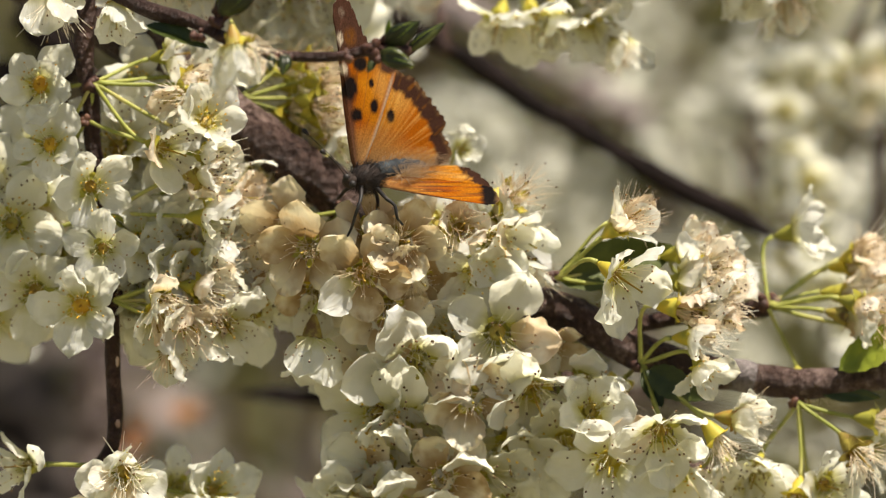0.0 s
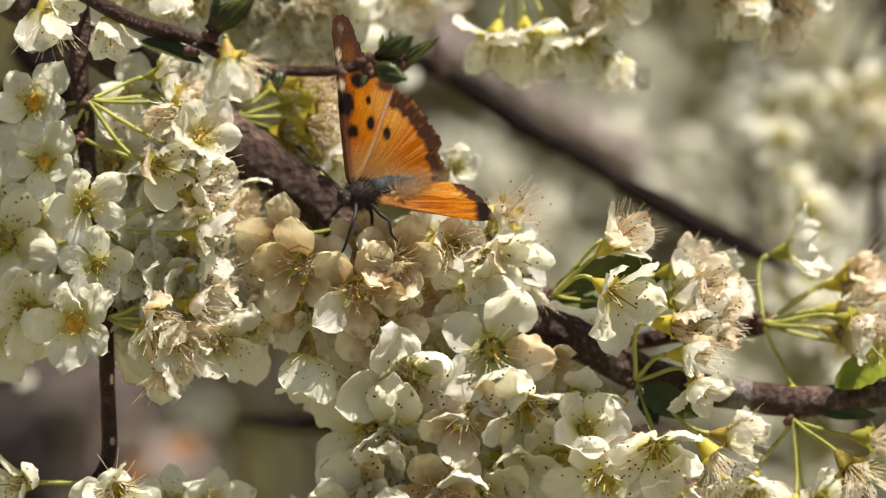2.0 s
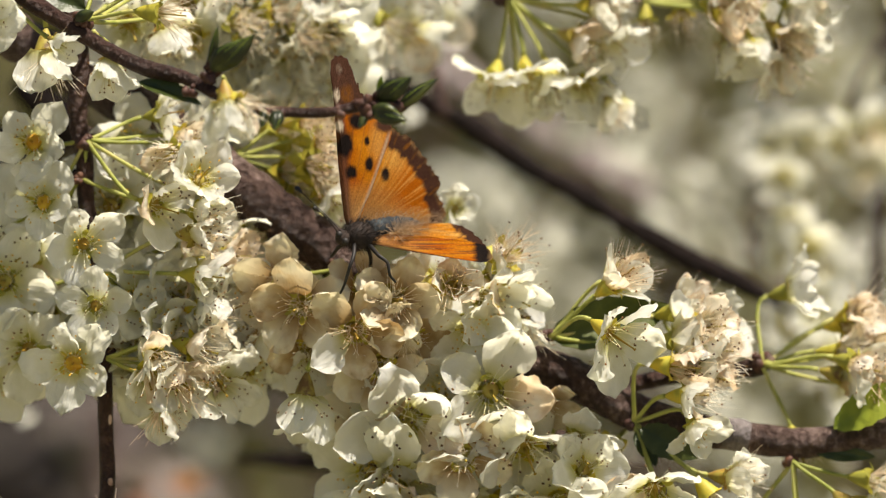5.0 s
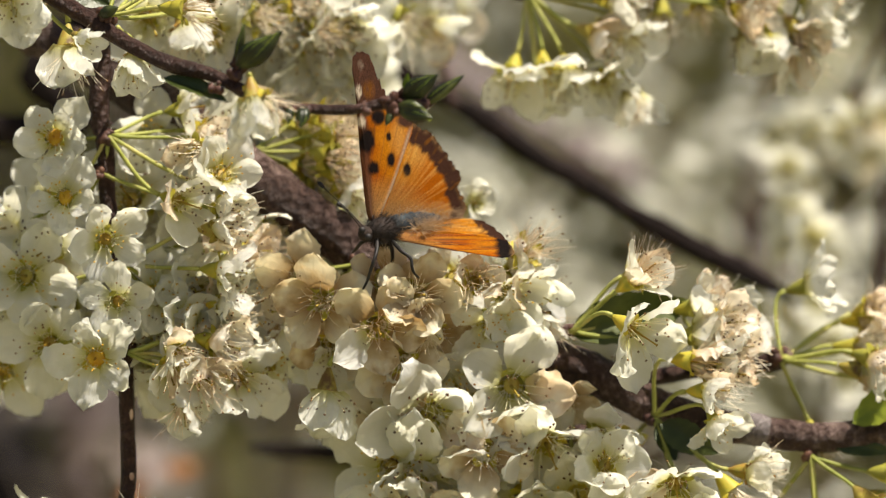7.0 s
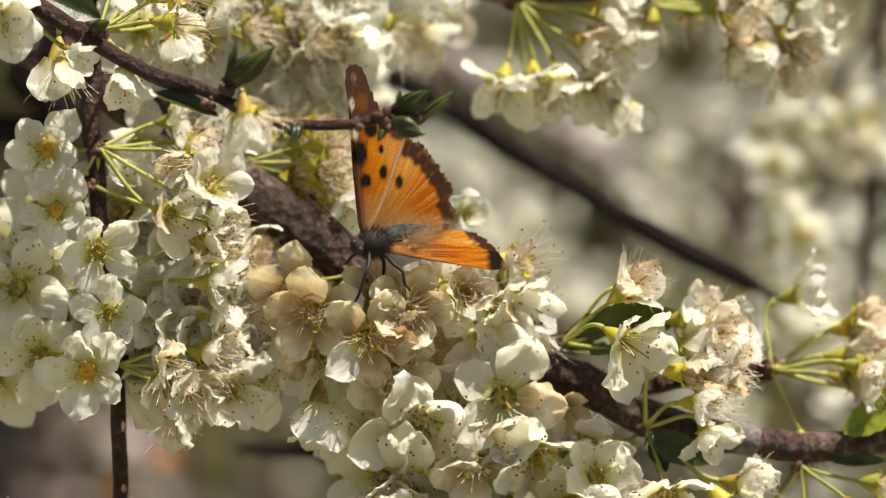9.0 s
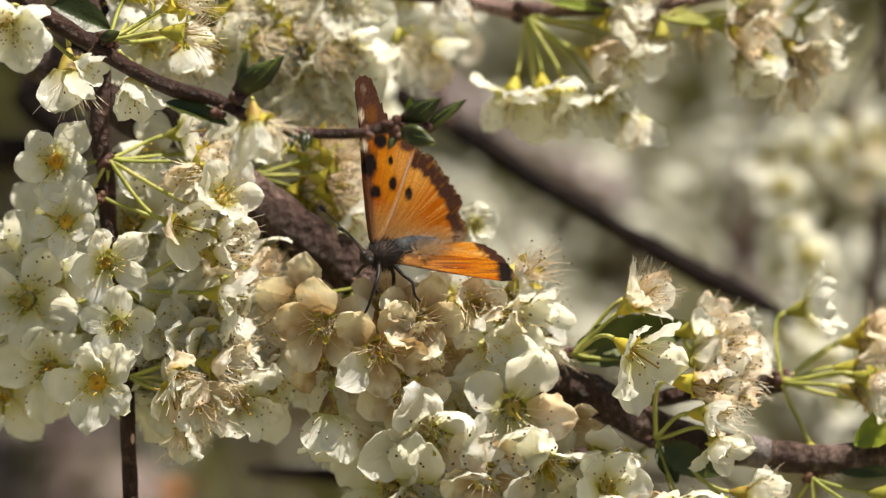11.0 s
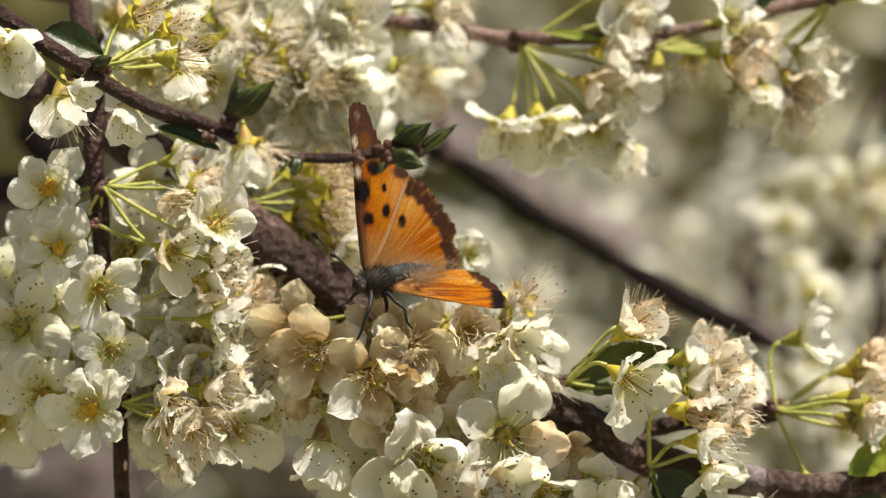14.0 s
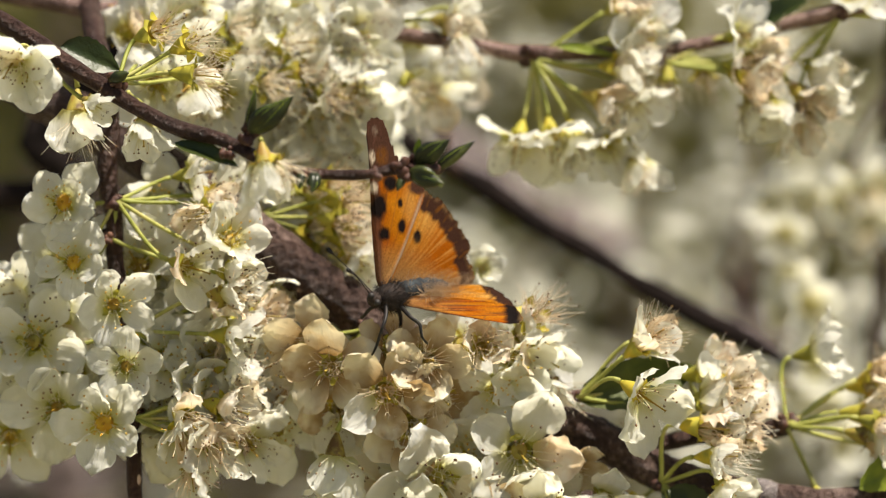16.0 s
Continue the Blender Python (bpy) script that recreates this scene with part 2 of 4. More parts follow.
def add_tube(bm, line, sides=8, rough=0.0, freq=150.0, cap=True):
    """A tube through rows x, y, z, radius."""
    rings, ref = [], None
    for i, p in enumerate(line):
        c = Vector(p[:3])
        a, b = line[max(i - 1, 0)], line[min(i + 1, len(line) - 1)]
        d = (Vector(b[:3]) - Vector(a[:3])).normalized()
        if ref is None:
            ref = d.orthogonal().normalized()
        ref = (ref - d * ref.dot(d)).normalized()
        side = d.cross(ref)
        ring = []
        for k in range(sides):
            w = 2 * math.pi * k / sides
            o = ref * math.cos(w) + side * math.sin(w)
            r = p[3]
            if rough:
                q = (c + o * r) * freq
                r *= 1 + rough * (noise.noise(q) + 0.6 * noise.noise(q * 3.1) + 0.3 * noise.noise(q * 8.0))
            ring.append(bm.verts.new(c + o * r))
        rings.append(ring)
    for a, b in zip(rings, rings[1:]):
        for k in range(sides):
            bm.faces.new((a[k], a[(k + 1) % sides], b[(k + 1) % sides], b[k]))
    if cap and sides > 2:
        bm.faces.new(rings[0][::-1])
        bm.faces.new(rings[-1])


def add_ball(bm, centre, radius, squash=(1, 1, 1), turn=None, u=10, v=7, rough=0.0):
    m = Matrix.Translation(centre) @ (turn or Matrix()) @ Matrix.Diagonal((*[radius * s for s in squash], 1))
    made = bmesh.ops.create_uvsphere(bm, u_segments=u, v_segments=v, radius=1.0, matrix=m)
    if rough:
        for w in made["verts"]:
            w.co += (w.co - Vector(centre)) * rough * noise.noise(w.co * 900)


def along(z):
    """A turn whose z axis is the given direction."""
    return Vector(z).to_track_quat("Z", "Y").to_matrix().to_4x4()


# ---- ground ----
bm = bmesh.new()
bmesh.ops.create_grid(bm, x_segments=60, y_segments=60, size=400)
for w in bm.verts:
    w.co.z = 0.05 * noise.noise(w.co * 0.05)
ground = new("ground", mesh_of("ground", bm, GROUND))
tagged(ground, "dry grass ground under the blossoming trees", "ground", kind="structure")

# ---- plum tree: trunk, branches, twigs ----
plum = new("plum_tree")
plum.location = (-0.62, 0.30, 0)
tagged(plum, "plum tree with dark reddish-brown branches in full blossom", "tree")
bpy.context.view_layer.update()


def limb(name, rows, mat, rough, sides=14, step=0.0018, label=""):
    """A branch through rows u, v, y, radius in grid units; a leading row may be a place in metres with its radius."""
    pts = [(*(at(*r[:3]) if not isinstance(r[0], Vector) else r[0]), r[3] * GRID if not isinstance(r[0], Vector) else r[1]) for r in rows]
    line = smooth_line(pts, step)
    off = plum.matrix_basis.translation
    line = [(p[0] - off.x, p[1] - off.y, p[2] - off.z, p[3]) for p in line]
    bm = bmesh.new()
    add_tube(bm, line, sides, rough)
    return part(name, bm, mat, plum, label)


bm = bmesh.new()
add_tube(bm, smooth_line([(0, 0, -0.05, 0.085), (0.0, 0.01, 0.4, 0.066), (-0.02, 0.0, 1.0, 0.058), (0.01, -0.02, 1.6, 0.05), (0.02, -0.02, 2.25, 0.03)], 0.02), 18, 0.18, 14)
part("trunk", bm, OLDBARK, plum)
ROOT = Vector((-0.61, 0.28, 1.66))
limb("branch", [(ROOT, 0.011), (-1500, -420, 120, 50), (-300, -190, 50, 42), (0, -60, 26, 42), (270, 100, 15, 43), (415, 210, 10, 45), (500, 274, 9, 46), (590, 338, 9, 45), (700, 412, 9, 41), (800, 470, 9, 38), (900, 520, 8, 35), (1000, 556, 7, 36), (1080, 596, 7, 34), (1150, 630, 7, 33), (1230, 654, 7, 29), (1320, 668, 7, 27), (1420, 680, 6, 28), (1500, 672, 6, 26), (1600, 664, 6, 24), (1800, 660, 8, 22)], BARK, 0.13, 26, 0.0007, "thick scarred bark, lit along its upper side")
limb("branch", [(830, 480, 16, 30), (900, 560, 20, 30), (985, 660, 22, 30), (1060, 720, 22, 29), (1130, 775, 20, 29), (1230, 840, 20, 27), (1330, 915, 20, 25), (1500, 1030, 20, 22)], BARK, 0.1, 16, 0.0015)
limb("twig", [(125, -200, 27, 21), (132, -130, 8, 20), (150, -40, 0, 19), (152, 40, -1, 18), (150, 110, -1, 18), (162, 180, -1, 16), (165, 260, 0, 15), (185, 350, 0, 15), (192, 460, 0, 14), (197, 560, -1, 14), (200, 660, -1, 14), (203, 740, -1, 14), (199, 785, -1, 13), (182, 822, -1, 15)], TWIGBARK, 0.10, 12, 0.001)
limb("twig", [(-900, -560, -5, 26), (-300, -270, -12, 20), (-60, -178, -18, 18), (60, -102, -21, 16), (140, -52, -23, 15), (200, -14, -26, 13), (270, 20, -30, 14), (345, 40, -35, 12), (400, 68, -40, 11), (460, 92, -40, 10), (530, 101, -40, 9), (600, 100, -40, 9), (650, 90, -40, 10), (690, 82, -40, 10)], TWIGBARK, 0.12, 12, 0.001, "slender front twig with opening leaf buds")
limb("twig", [(-500, -330, 70, 24), (60, -205, 32, 17), (200, -195, 30, 15), (380, -168, 29, 15), (560, -180, 29, 14), (660, -155, 29, 14), (760, -140, 29, 14), (860, -122, 29, 14), (905, -118, 29, 17), (1000, -120, 29, 13), (1120, -122, 29, 12), (1240, -142, 30, 12), (1340, -168, 31, 14), (1460, -195, 31, 15), (1600, -225, 33, 15)], SUNBARK, 0.12, 12, 0.0015, "smooth twig, pinkish-brown bark painted pale for sunlight")
limb("twig", [(1080, 585, 12, 15), (1200, 562, 14, 15), (1300, 552, 15, 15), (1345, 545, 15, 19), (1365, 542, 15, 17)], TWIGBARK, 0.14, 12, 0.001)
limb("bark_patch", [(1290, 662, 6, 26.0), (1304, 664, 6, 29.0), (1320, 666, 6, 29.0), (1336, 669, 6, 25.0)], PEELED, 0.10, 20, 0.0006, "pale peeled patch on the bark")
# out-of-focus limbs deeper in the crown
limb("branch", [(ROOT + Vector((0.02, 0, 0.32)), 0.022), (290, -430, 560, 60), (550, -205, 560, 52), (795, 0, 560, 46), (935, 92, 560, 46), (1065, 170, 560, 44), (1195, 248, 560, 40), (1335, 330, 560, 32), (1450, 395, 560, 18), (1520, 430, 560, 6)], OLDBARK, 0.12, 18, 0.004, "weathered grey-lilac limb deep in the crown")
# this branch lies in shade, which its bark colour carries
limb("branch", [(ROOT + Vector((0.02, 0, 0.20)), 0.014), (200, -350, 140, 30), (500, -118, 136, 26), (700, 30, 132, 22), (790, 84, 130, 20), (850, 118, 128, 24), (905, 158, 128, 23), (960, 194, 126, 20), (1020, 224, 126, 22), (1085, 266, 125, 19), (1150, 304, 124, 22), (1240, 352, 124, 25), (1330, 396, 123, 21), (1375, 422, 123, 9), (1410, 444, 123, 3)], SHADEBARK, 0.14, 16, 0.003, "branch crossing behind the blossoms, its shade put into a near-black colour")
limb("branch", [(1130, 775, 22, 24), (1040, 770, 90, 24), (900, 742, 140, 23), (760, 722, 150, 22), (650, 708, 150, 23), (560, 704, 150, 20), (490, 700, 150, 17), (440, 697, 150, 8), (425, 696, 150, 3)], SHADEBARK, 0.14, 12, 0.003)
limb("twig", [(1600, -300, 190, 16), (1572, 0, 190, 15), (1562, 200, 190, 15), (1554, 330, 190, 15), (1546, 430, 190, 14), (1530, 700, 190, 12)], TWIGBARK, 0.12, 10, 0.003)
limb("branch", [(ROOT + Vector((0.02, -0.02, -0.06)), 0.013), (-200, 120, 160, 40), (60, 20, 150, 40), (200, -120, 150, 40), (330, -330, 150, 40)], SHADEBARK, 0.1, 12, 0.004)
limb("twig", [(985, 672, 20, 14), (900, 740, 18, 12), (820, 790, 15, 12), (720, 850, 15, 11), (620, 930, 16, 10)], TWIGBARK, 0.12, 10, 0.0015)

limb("twig", [(1700, -160, 186, 9), (1560, -40, 184, 8), (1485, 110, 182, 7), (1435, 260, 180, 6), (1440, 420, 178, 6), (1460, 600, 178, 5)], TWIGBARK, 0.12, 8, 0.003)
limb("twig", [(152, 120, 0, 12), (205, 170, 12, 11), (262, 250, 18, 10), (286, 380, 19, 9), (296, 480, 18, 8), (305, 570, 17, 6)], TWIGBARK, 0.12, 8, 0.0015)
limb("twig", [(150, 205, 0, 11), (105, 260, 12, 10), (62, 340, 17, 9), (45, 440, 18, 8), (50, 560, 17, 6)], TWIGBARK, 0.12, 8, 0.0015)
# pale breathing pores on the hanging twig, oversized to paint its glints too
for u, v, w in ((205, 640, 5), (204, 690, 4), (206, 750, 5), (192, 395, 6), (196, 600, 4), (158, 70, 4), (160, 150, 4)):
    bm = bmesh.new()
    add_ball(bm, at(u, v, -2.0) - plum.location, w * 1.5 * GRID, (0.8, 0.6, 1.5), u=8, v=6, rough=0.3)
    part("lenticel", bm, LENTICEL_GLINT, plum)

# short spurs and knobs from which the blossoms spring
for u, v, y, r in ((165, 150, -2, 19), (152, 212, -2, 13), (190, 372, -1, 17), (200, 530, -1, 15), (178, 822, -2, 19), (160, -62, -24, 17), (905, -118, 28, 22), (1130, -112, 28, 17), (1460, -192, 30, 18), (985, 492, 4, 17), (1132, 642, 4, 19), (1358, 540, 14, 25), (1412, 712, 5, 18), (610, 372, 4, 16), (385, 40, -40, 16), (350, 62, -39, 13), (430, 90, -40, 10), (655, 88, -41, 16), (690, 80, -41, 15), (620, 98, -40, 14), (712, 88, -41, 15), (672, 96, -42, 17)):
    bm = bmesh.new()
    for k in range(7):
        o = Vector((rnd.uniform(-0.5, 0.5), rnd.uniform(-0.5, 0.5), rnd.uniform(-0.5, 0.5))) * r * GRID
        add_ball(bm, at(u, v, y) + o - plum.location, r * GRID * rnd.uniform(0.35, 0.62), (1, 1, rnd.uniform(0.8, 1.5)), along((rnd.uniform(-1, 1), rnd.uniform(-1, 1), rnd.uniform(-1, 1))), u=10, v=8, rough=0.5)
    part("spur", bm, BUDSCALE, plum)

# ---- leaves and leaf buds ----


def leaf_mesh(name, length, width, fold, bend, mat, teeth=0.05, n=14):
    """A leaf along +X with a keel, a bend and a toothed rim; two skins."""
    bm = bmesh.new()
    grid = []
    for i in range(n + 1):
        s = i / n
        half = width / 2 * (math.sin(math.pi * s ** 0.8) ** 0.8 + 0.02)
        row = []
        for j in range(-4, 5):
            q = j / 4
            e = 1 + (teeth * (1 if i % 2 else -1) if abs(j) == 4 else 0)
            y = q * half * e
            z = abs(q) * half * fold + bend * length * s * s + 0.03 * length * noise.noise(Vector((s * 3, q, length * 500)))
            row.append(bm.verts.new((s * length, y, z)))
        grid.append(row)
    for a, b in zip(grid, grid[1:]):
        for j in range(8):
            bm.faces.new((a[j], b[j], b[j + 1], a[j + 1]))
    return mesh_of(name, bm, mat)


def leaf(u, v, y, tip_u, tip_v, tip_y, width, mat, fold=0.35, bend=0.0, roll=0.0, teeth=0.05):
    a, b = at(u, v, y), at(tip_u, tip_v, tip_y)
    d = b - a
    ob = new("leaf", leaf_mesh("leaf", d.length, width * GRID, fold, bend, mat, teeth))
    x = d.normalized()
    up = Vector((0, -0.5, 0.85))
    yv = up.cross(x).normalized()
    m = Matrix((x, yv, x.cross(yv))).transposed().to_4x4()
    ob.parent = plum
    ob.matrix_basis = Matrix.Translation(a - plum.location) @ m @ Matrix.Rotation(roll, 4, "X")
    return ob


leaf(985, 494, 4, 1205, 440, 6, 86, LEAF, 0.8, -0.06, 0.9)
leaf(1010, 480, 6, 1150, 428, 14, 30, LEAF_LIGHT, 0.5, -0.08, 1.1)
leaf(1145, 656, 0, 1246, 708, -4, 56, LEAF, 0.3, 0.0, 0.9)
leaf(1140, 655, 2, 1172, 722, 0, 40, LEAF, 0.5, 0.0, 0.3)
leaf(1485, 655, 2, 1625, 572, 4, 62, LEAF_LIGHT, 0.5, 0.05, 0.7)
leaf(1450, 694, 4, 1560, 704, 4, 30, LEAF, 0.3, 0.0, 0.8)
leaf(260, 45, -31, 372, 88, -36, 38, LEAF, 0.5, 0.0, 0.2)
leaf(60, -125, -20, 165, -85, -20, 62, LEAF, 0.4, 0.0, 0.7)
leaf(1300, -160, 30, 1400, -215, 26, 60, LEAF, 0.5, 0.0, 0.3)
leaf(950, -130, 27, 1060, -112, 26, 24, LEAF_LIGHT, 0.5, 0.0, 0.2)


def bud(u, v, y, tip_u, tip_v, tip_y, girth, blades):
    """An opening leaf bud: a plump, pointed core of rolled leaves, wrapped by one or two more with paler rims."""
    a, tip = at(u, v, y), at(tip_u, tip_v, tip_y)
    axis = tip - a
    side = Vector((-axis.z, 0, axis.x)).normalized()
    g = girth * GRID * 0.36
    for k in range(blades):
        w = (k - (blades - 1) / 2) * 0.55
        gg = g * (1.0, 0.86, 0.78, 0.7)[k]
        bow = side * w * g * 0.9 + Vector((0, -1, 0)) * g * 0.25 * k
        end = tip + side * w * g * 0.35 - axis * 0.10 * k
        pts = [(*a, gg * 0.45), (*(a.lerp(end, 0.2) + bow * 0.7), gg * 0.86), (*(a.lerp(end, 0.42) + bow), gg), (*(a.lerp(end, 0.66) + bow * 0.8), gg * 0.78), (*(a.lerp(end, 0.86) + bow * 0.4), gg * 0.38), (*(end + side * w * g * 0.25), gg * 0.04)]
        bm = bmesh.new()
        add_tube(bm, smooth_line(pts, 0.0004), 14, 0.05, 350)
        ob = part("bud_leaf", bm, BUDLEAF, plum)
        ob.location = -plum.location
        # the pale rolled rim of the wrapping leaf
        if k:
            line = [(*(Vector(p[:3]) + Vector((0, -1, 0)) * p[3] * 0.93 + side * p[3] * 0.3 * (1 if w > 0 else -1)), 0.00009) for p in pts[1:]]
            bm = bmesh.new()
            add_tube(bm, smooth_line(line, 0.0005), 5)
            ob = part("bud_rim", bm, LEAF_LIGHT, plum)
            ob.location = -plum.location
    for k in range(3):
        bm = bmesh.new()
        q = a + side * (k - 1) * g * 0.7
        add_tube(bm, smooth_line([(*(q - axis * 0.08), g * 0.4), (*(q + axis * 0.10), g * 0.52), (*(q + axis * 0.3 + side * (k - 1) * g * 0.25), g * 0.05)], 0.0004), 8, 0.1, 500)
        ob = part("bud_scale", bm, BUDSCALE, plum)
        ob.location = -plum.location


bud(390, 26, -40, 464, -44, -43, 36, 4)
bud(386, 22, -40, 400, -54, -42, 18, 2)
bud(148, -66, -25, 180, -80, -27, 30, 1)
bud(684, 80, -41, 742, 34, -44, 36, 3)
bud(718, 92, -40, 790, 38, -40, 26, 2)
bud(674, 96, -42, 736, 112, -45, 34, 3)
leaf(686, 70, -42, 690, 36, -43, 12, LEAF_LIGHT, 0.5, 0.0, 0.3, 0.0)
leaf(714, 108, -44, 730, 122, -44, 12, LEAF_LIGHT, 0.5, 0.0, 0.3, 0.0)
bud(664, 102, -41, 650, 130, -43, 22, 1)
bud(482, 96, -41, 478, 128, -43, 24, 1)
bud(506, 98, -41, 502, 134, -44, 30, 2)

# ---- blossoms ----


def petal_mesh(seed, length, width, mat, crumple=0.06):
    """A round, short-clawed petal along +X: spoon-shaped, rippled towards the rim, with a notch or a rolled edge on some."""
    bm = bmesh.new()
    r = random.Random(seed * 13 + 5)
    n, rows = 12, []
    notch, twist, roll_in, spoon = r.uniform(0.0, 0.07), r.uniform(-0.2, 0.2), r.uniform(-0.35, 0.45), r.uniform(-0.04, 0.26)
    for i in range(n + 1):
        s = (i / n) ** 0.9
        half = width / 2 * (0.13 * (1 - s) + math.sin(math.pi * min(1.0, 0.03 + 0.97 * s ** 1.2)) ** 0.62)
        row = []
        for j in range(-5, 6):
            q = j / 5
            x = length * (s - 0.05 * q * q * s - notch * s ** 8 * (1 - abs(q)))
            p = Vector((x * 420, q * half * 420, seed * 3.7))
            rim = max(s ** 2, abs(q)) ** 3
            z = length * (spoon * s * s + 0.12 * q * q * math.sin(math.pi * s) + roll_in * rim * s * 0.30 + twist * q * s * 0.35)
            z += crumple * length * (noise.noise(p) * s + 0.8 * noise.noise(p * 2.4) * rim + 0.45 * noise.noise(Vector((p.x * 1.5, p.y * 6.0, p.z))) * s)
            row.append(bm.verts.new((x, q * half * (1 + 0.08 * noise.noise(p * 1.7)), z)))
        rows.append(row)
    for a, b in zip(rows, rows[1:]):
        for j in range(10):
            bm.faces.new((a[j], b[j], b[j + 1], a[j + 1]))
    return mesh_of("petal", bm, mat)


MM = 0.001
PETALS = [petal_mesh(k, 8.0 * MM, (6.0 + 0.3 * (k % 5)) * MM, PETAL, 0.08 + 0.045 * (k % 4)) for k in range(20)]
PETALS_AGED = [petal_mesh(k + 20, 7.2 * MM, 6.4 * MM, AGED_SHADED, 0.10 + 0.04 * (k % 4)) for k in range(8)]
PETALS_BLUSH = [petal_mesh(k + 40, 7.4 * MM, 6.0 * MM, BLUSH, 0.12 + 0.04 * (k % 4)) for k in range(8)]


def calyx_mesh(seed, mat):
    """A cup with five pointed sepals, folded back."""
    r = random.Random(seed)
    bm = bmesh.new()
    line = [(0, 0, -4.7 * MM, 0.42 * MM), (0, 0, -4.0 * MM, 0.78 * MM), (0, 0, -2.8 * MM, 1.35 * MM), (0, 0, -1.2 * MM, 1.85 * MM), (0, 0, 0, 2.2 * MM)]
    add_tube(bm, line, 12, 0.06, 700, cap=False)
    for k in range(5):
        w = 2 * math.pi * (k + 0.5) / 5
        c, s = math.cos(w), math.sin(w)
        back = r.uniform(-0.2, 0.9)
        rows = []
        for i in range(5):
            q = i / 4
            rad = 2.1 * MM + 1.9 * MM * q * math.cos(back * q)
            z = -3.0 * MM * q * math.sin(0.25 - back * q)
            half = 1.3 * MM * (1 - q) ** 0.6
            rows.append([bm.verts.new((c * rad - s * h, s * rad + c * h, z + 0.2 * MM * abs(h) / MM)) for h in (-half, 0, half)])
        for a, b in zip(rows, rows[1:]):
            for j in range(2):
                bm.faces.new((a[j], b[j], b[j + 1], a[j + 1]))
    return mesh_of("calyx", bm, mat)


CALYXES = [calyx_mesh(k, CALYX) for k in range(4)]
CALYXES_OLD = [calyx_mesh(k + 9, CALYX_OLD) for k in range(3)]


def stamen_meshes(seed, old):
    """Filaments and, apart from them, the anthers at their tips."""
    r = random.Random(seed)
    fil, ant = bmesh.new(), bmesh.new()
    for k in range(54 if old else 24):
        w = r.uniform(0, 2 * math.pi)
        lean = r.uniform(0.15, 1.25) if not old else r.uniform(0.0, 0.75)
        long_ = r.uniform(3.2, 6.2) * MM * (1.35 if old else 1)
        d = Vector((math.cos(w) * math.sin(lean), math.sin(w) * math.sin(lean), math.cos(lean)))
        start = Vector((math.cos(w), math.sin(w), 0)) * 1.2 * MM
        curl = Vector((r.uniform(-1, 1), r.uniform(-1, 1), r.uniform(-0.6, 0.6))) * long_ * (0.42 if old else 0.22)
        pts = []
        for i in range(6):
            q = i / 5
            p = start + d * long_ * q + curl * q * q
            pts.append((*p, (0.064 if old else 0.060) * MM * (1.15 - 0.4 * q)))
        add_tube(fil, pts, 3, cap=False)
        if not old or r.random() < 0.3:
            m = Matrix.Translation(pts[-1][:3]) @ along((r.uniform(-1, 1), r.uniform(-1, 1), r.uniform(-1, 1))) @ Matrix.Diagonal((0.19 * MM, 0.19 * MM, 0.26 * MM, 1))
            bmesh.ops.create_icosphere(ant, subdivisions=1, radius=1.0, matrix=m)
    return (mesh_of("stamen_tuft", fil, FILAMENT_OLD if old else FILAMENT), mesh_of("anther_tuft", ant, ANTHER if not old and seed in (1, 4) else ANTHER_OLD))


STAMENS = [stamen_meshes(k, False) for k in range(7)]
STAMENS_OLD = [stamen_meshes(k + 30, True) for k in range(6)]
bm = bmesh.new()
add_ball(bm, (0, 0, -0.5 * MM), 1.35 * MM, (1, 1, 0.4), u=12, v=6)
add_tube(bm, [(0, 0, -0.3 * MM, 0.3 * MM), (0, 0, 3 * MM, 0.16 * MM), (0, 0, 5.2 * MM, 0.14 * MM), (0, 0, 5.4 * MM, 0.3 * MM)], 6)
HEART_MESH = mesh_of("heart", bm, HEART)
bm = bmesh.new()
add_ball(bm, (0, 0, -0.1 * MM), 1.75 * MM, (1, 1, 0.5), u=14, v=8, rough=0.3)
add_tube(bm, [(0, 0, 0, 0.3 * MM), (0, 0, 3 * MM, 0.16 * MM), (0, 0, 3.3 * MM, 0.3 * MM)], 6)
GOLD_HEART = mesh_of("heart", bm, HEART_GOLD)

LABELS = {
    "open": "open white plum blossom with five petals and yellow stamens",
    "cup": "half-open white plum blossom on a green stalk",
    "side": "white plum blossom turned sideways with long pale stamens",
    "aged": "ageing plum blossom, open petals tan from age and painted shade",
    "spent": "fading plum blossom with tan stamens and crumpled petals",
    "gold": "open white plum blossom with an orange heart and yellow stamens",
    "bell": "white plum blossom that hangs like a bell from its stalk",
    "last": "plum blossom with its last petals hanging from the calyx",
    "bare": "plum blossom that has shed its petals, only calyx and stamens remain",
}
COUNT = {"open": 5, "gold": 5, "cup": 5, "side": 5, "aged": 5, "spent": 4, "bell": 5, "last": 2, "bare": 0}
TILT = {"open": (-8, 40), "gold": (5, 38), "cup": (34, 62), "side": (0, 58), "aged": (-5, 30), "spent": (30, 78), "bell": (52, 74), "last": (50, 80), "bare": (0, 70)}


def child(name, mesh, parent, m, scale=1.0):
    ob = new(name, mesh)
    ob.parent = parent
    ob.matrix_basis = m
    ob.scale = (scale,) * 3
    return ob


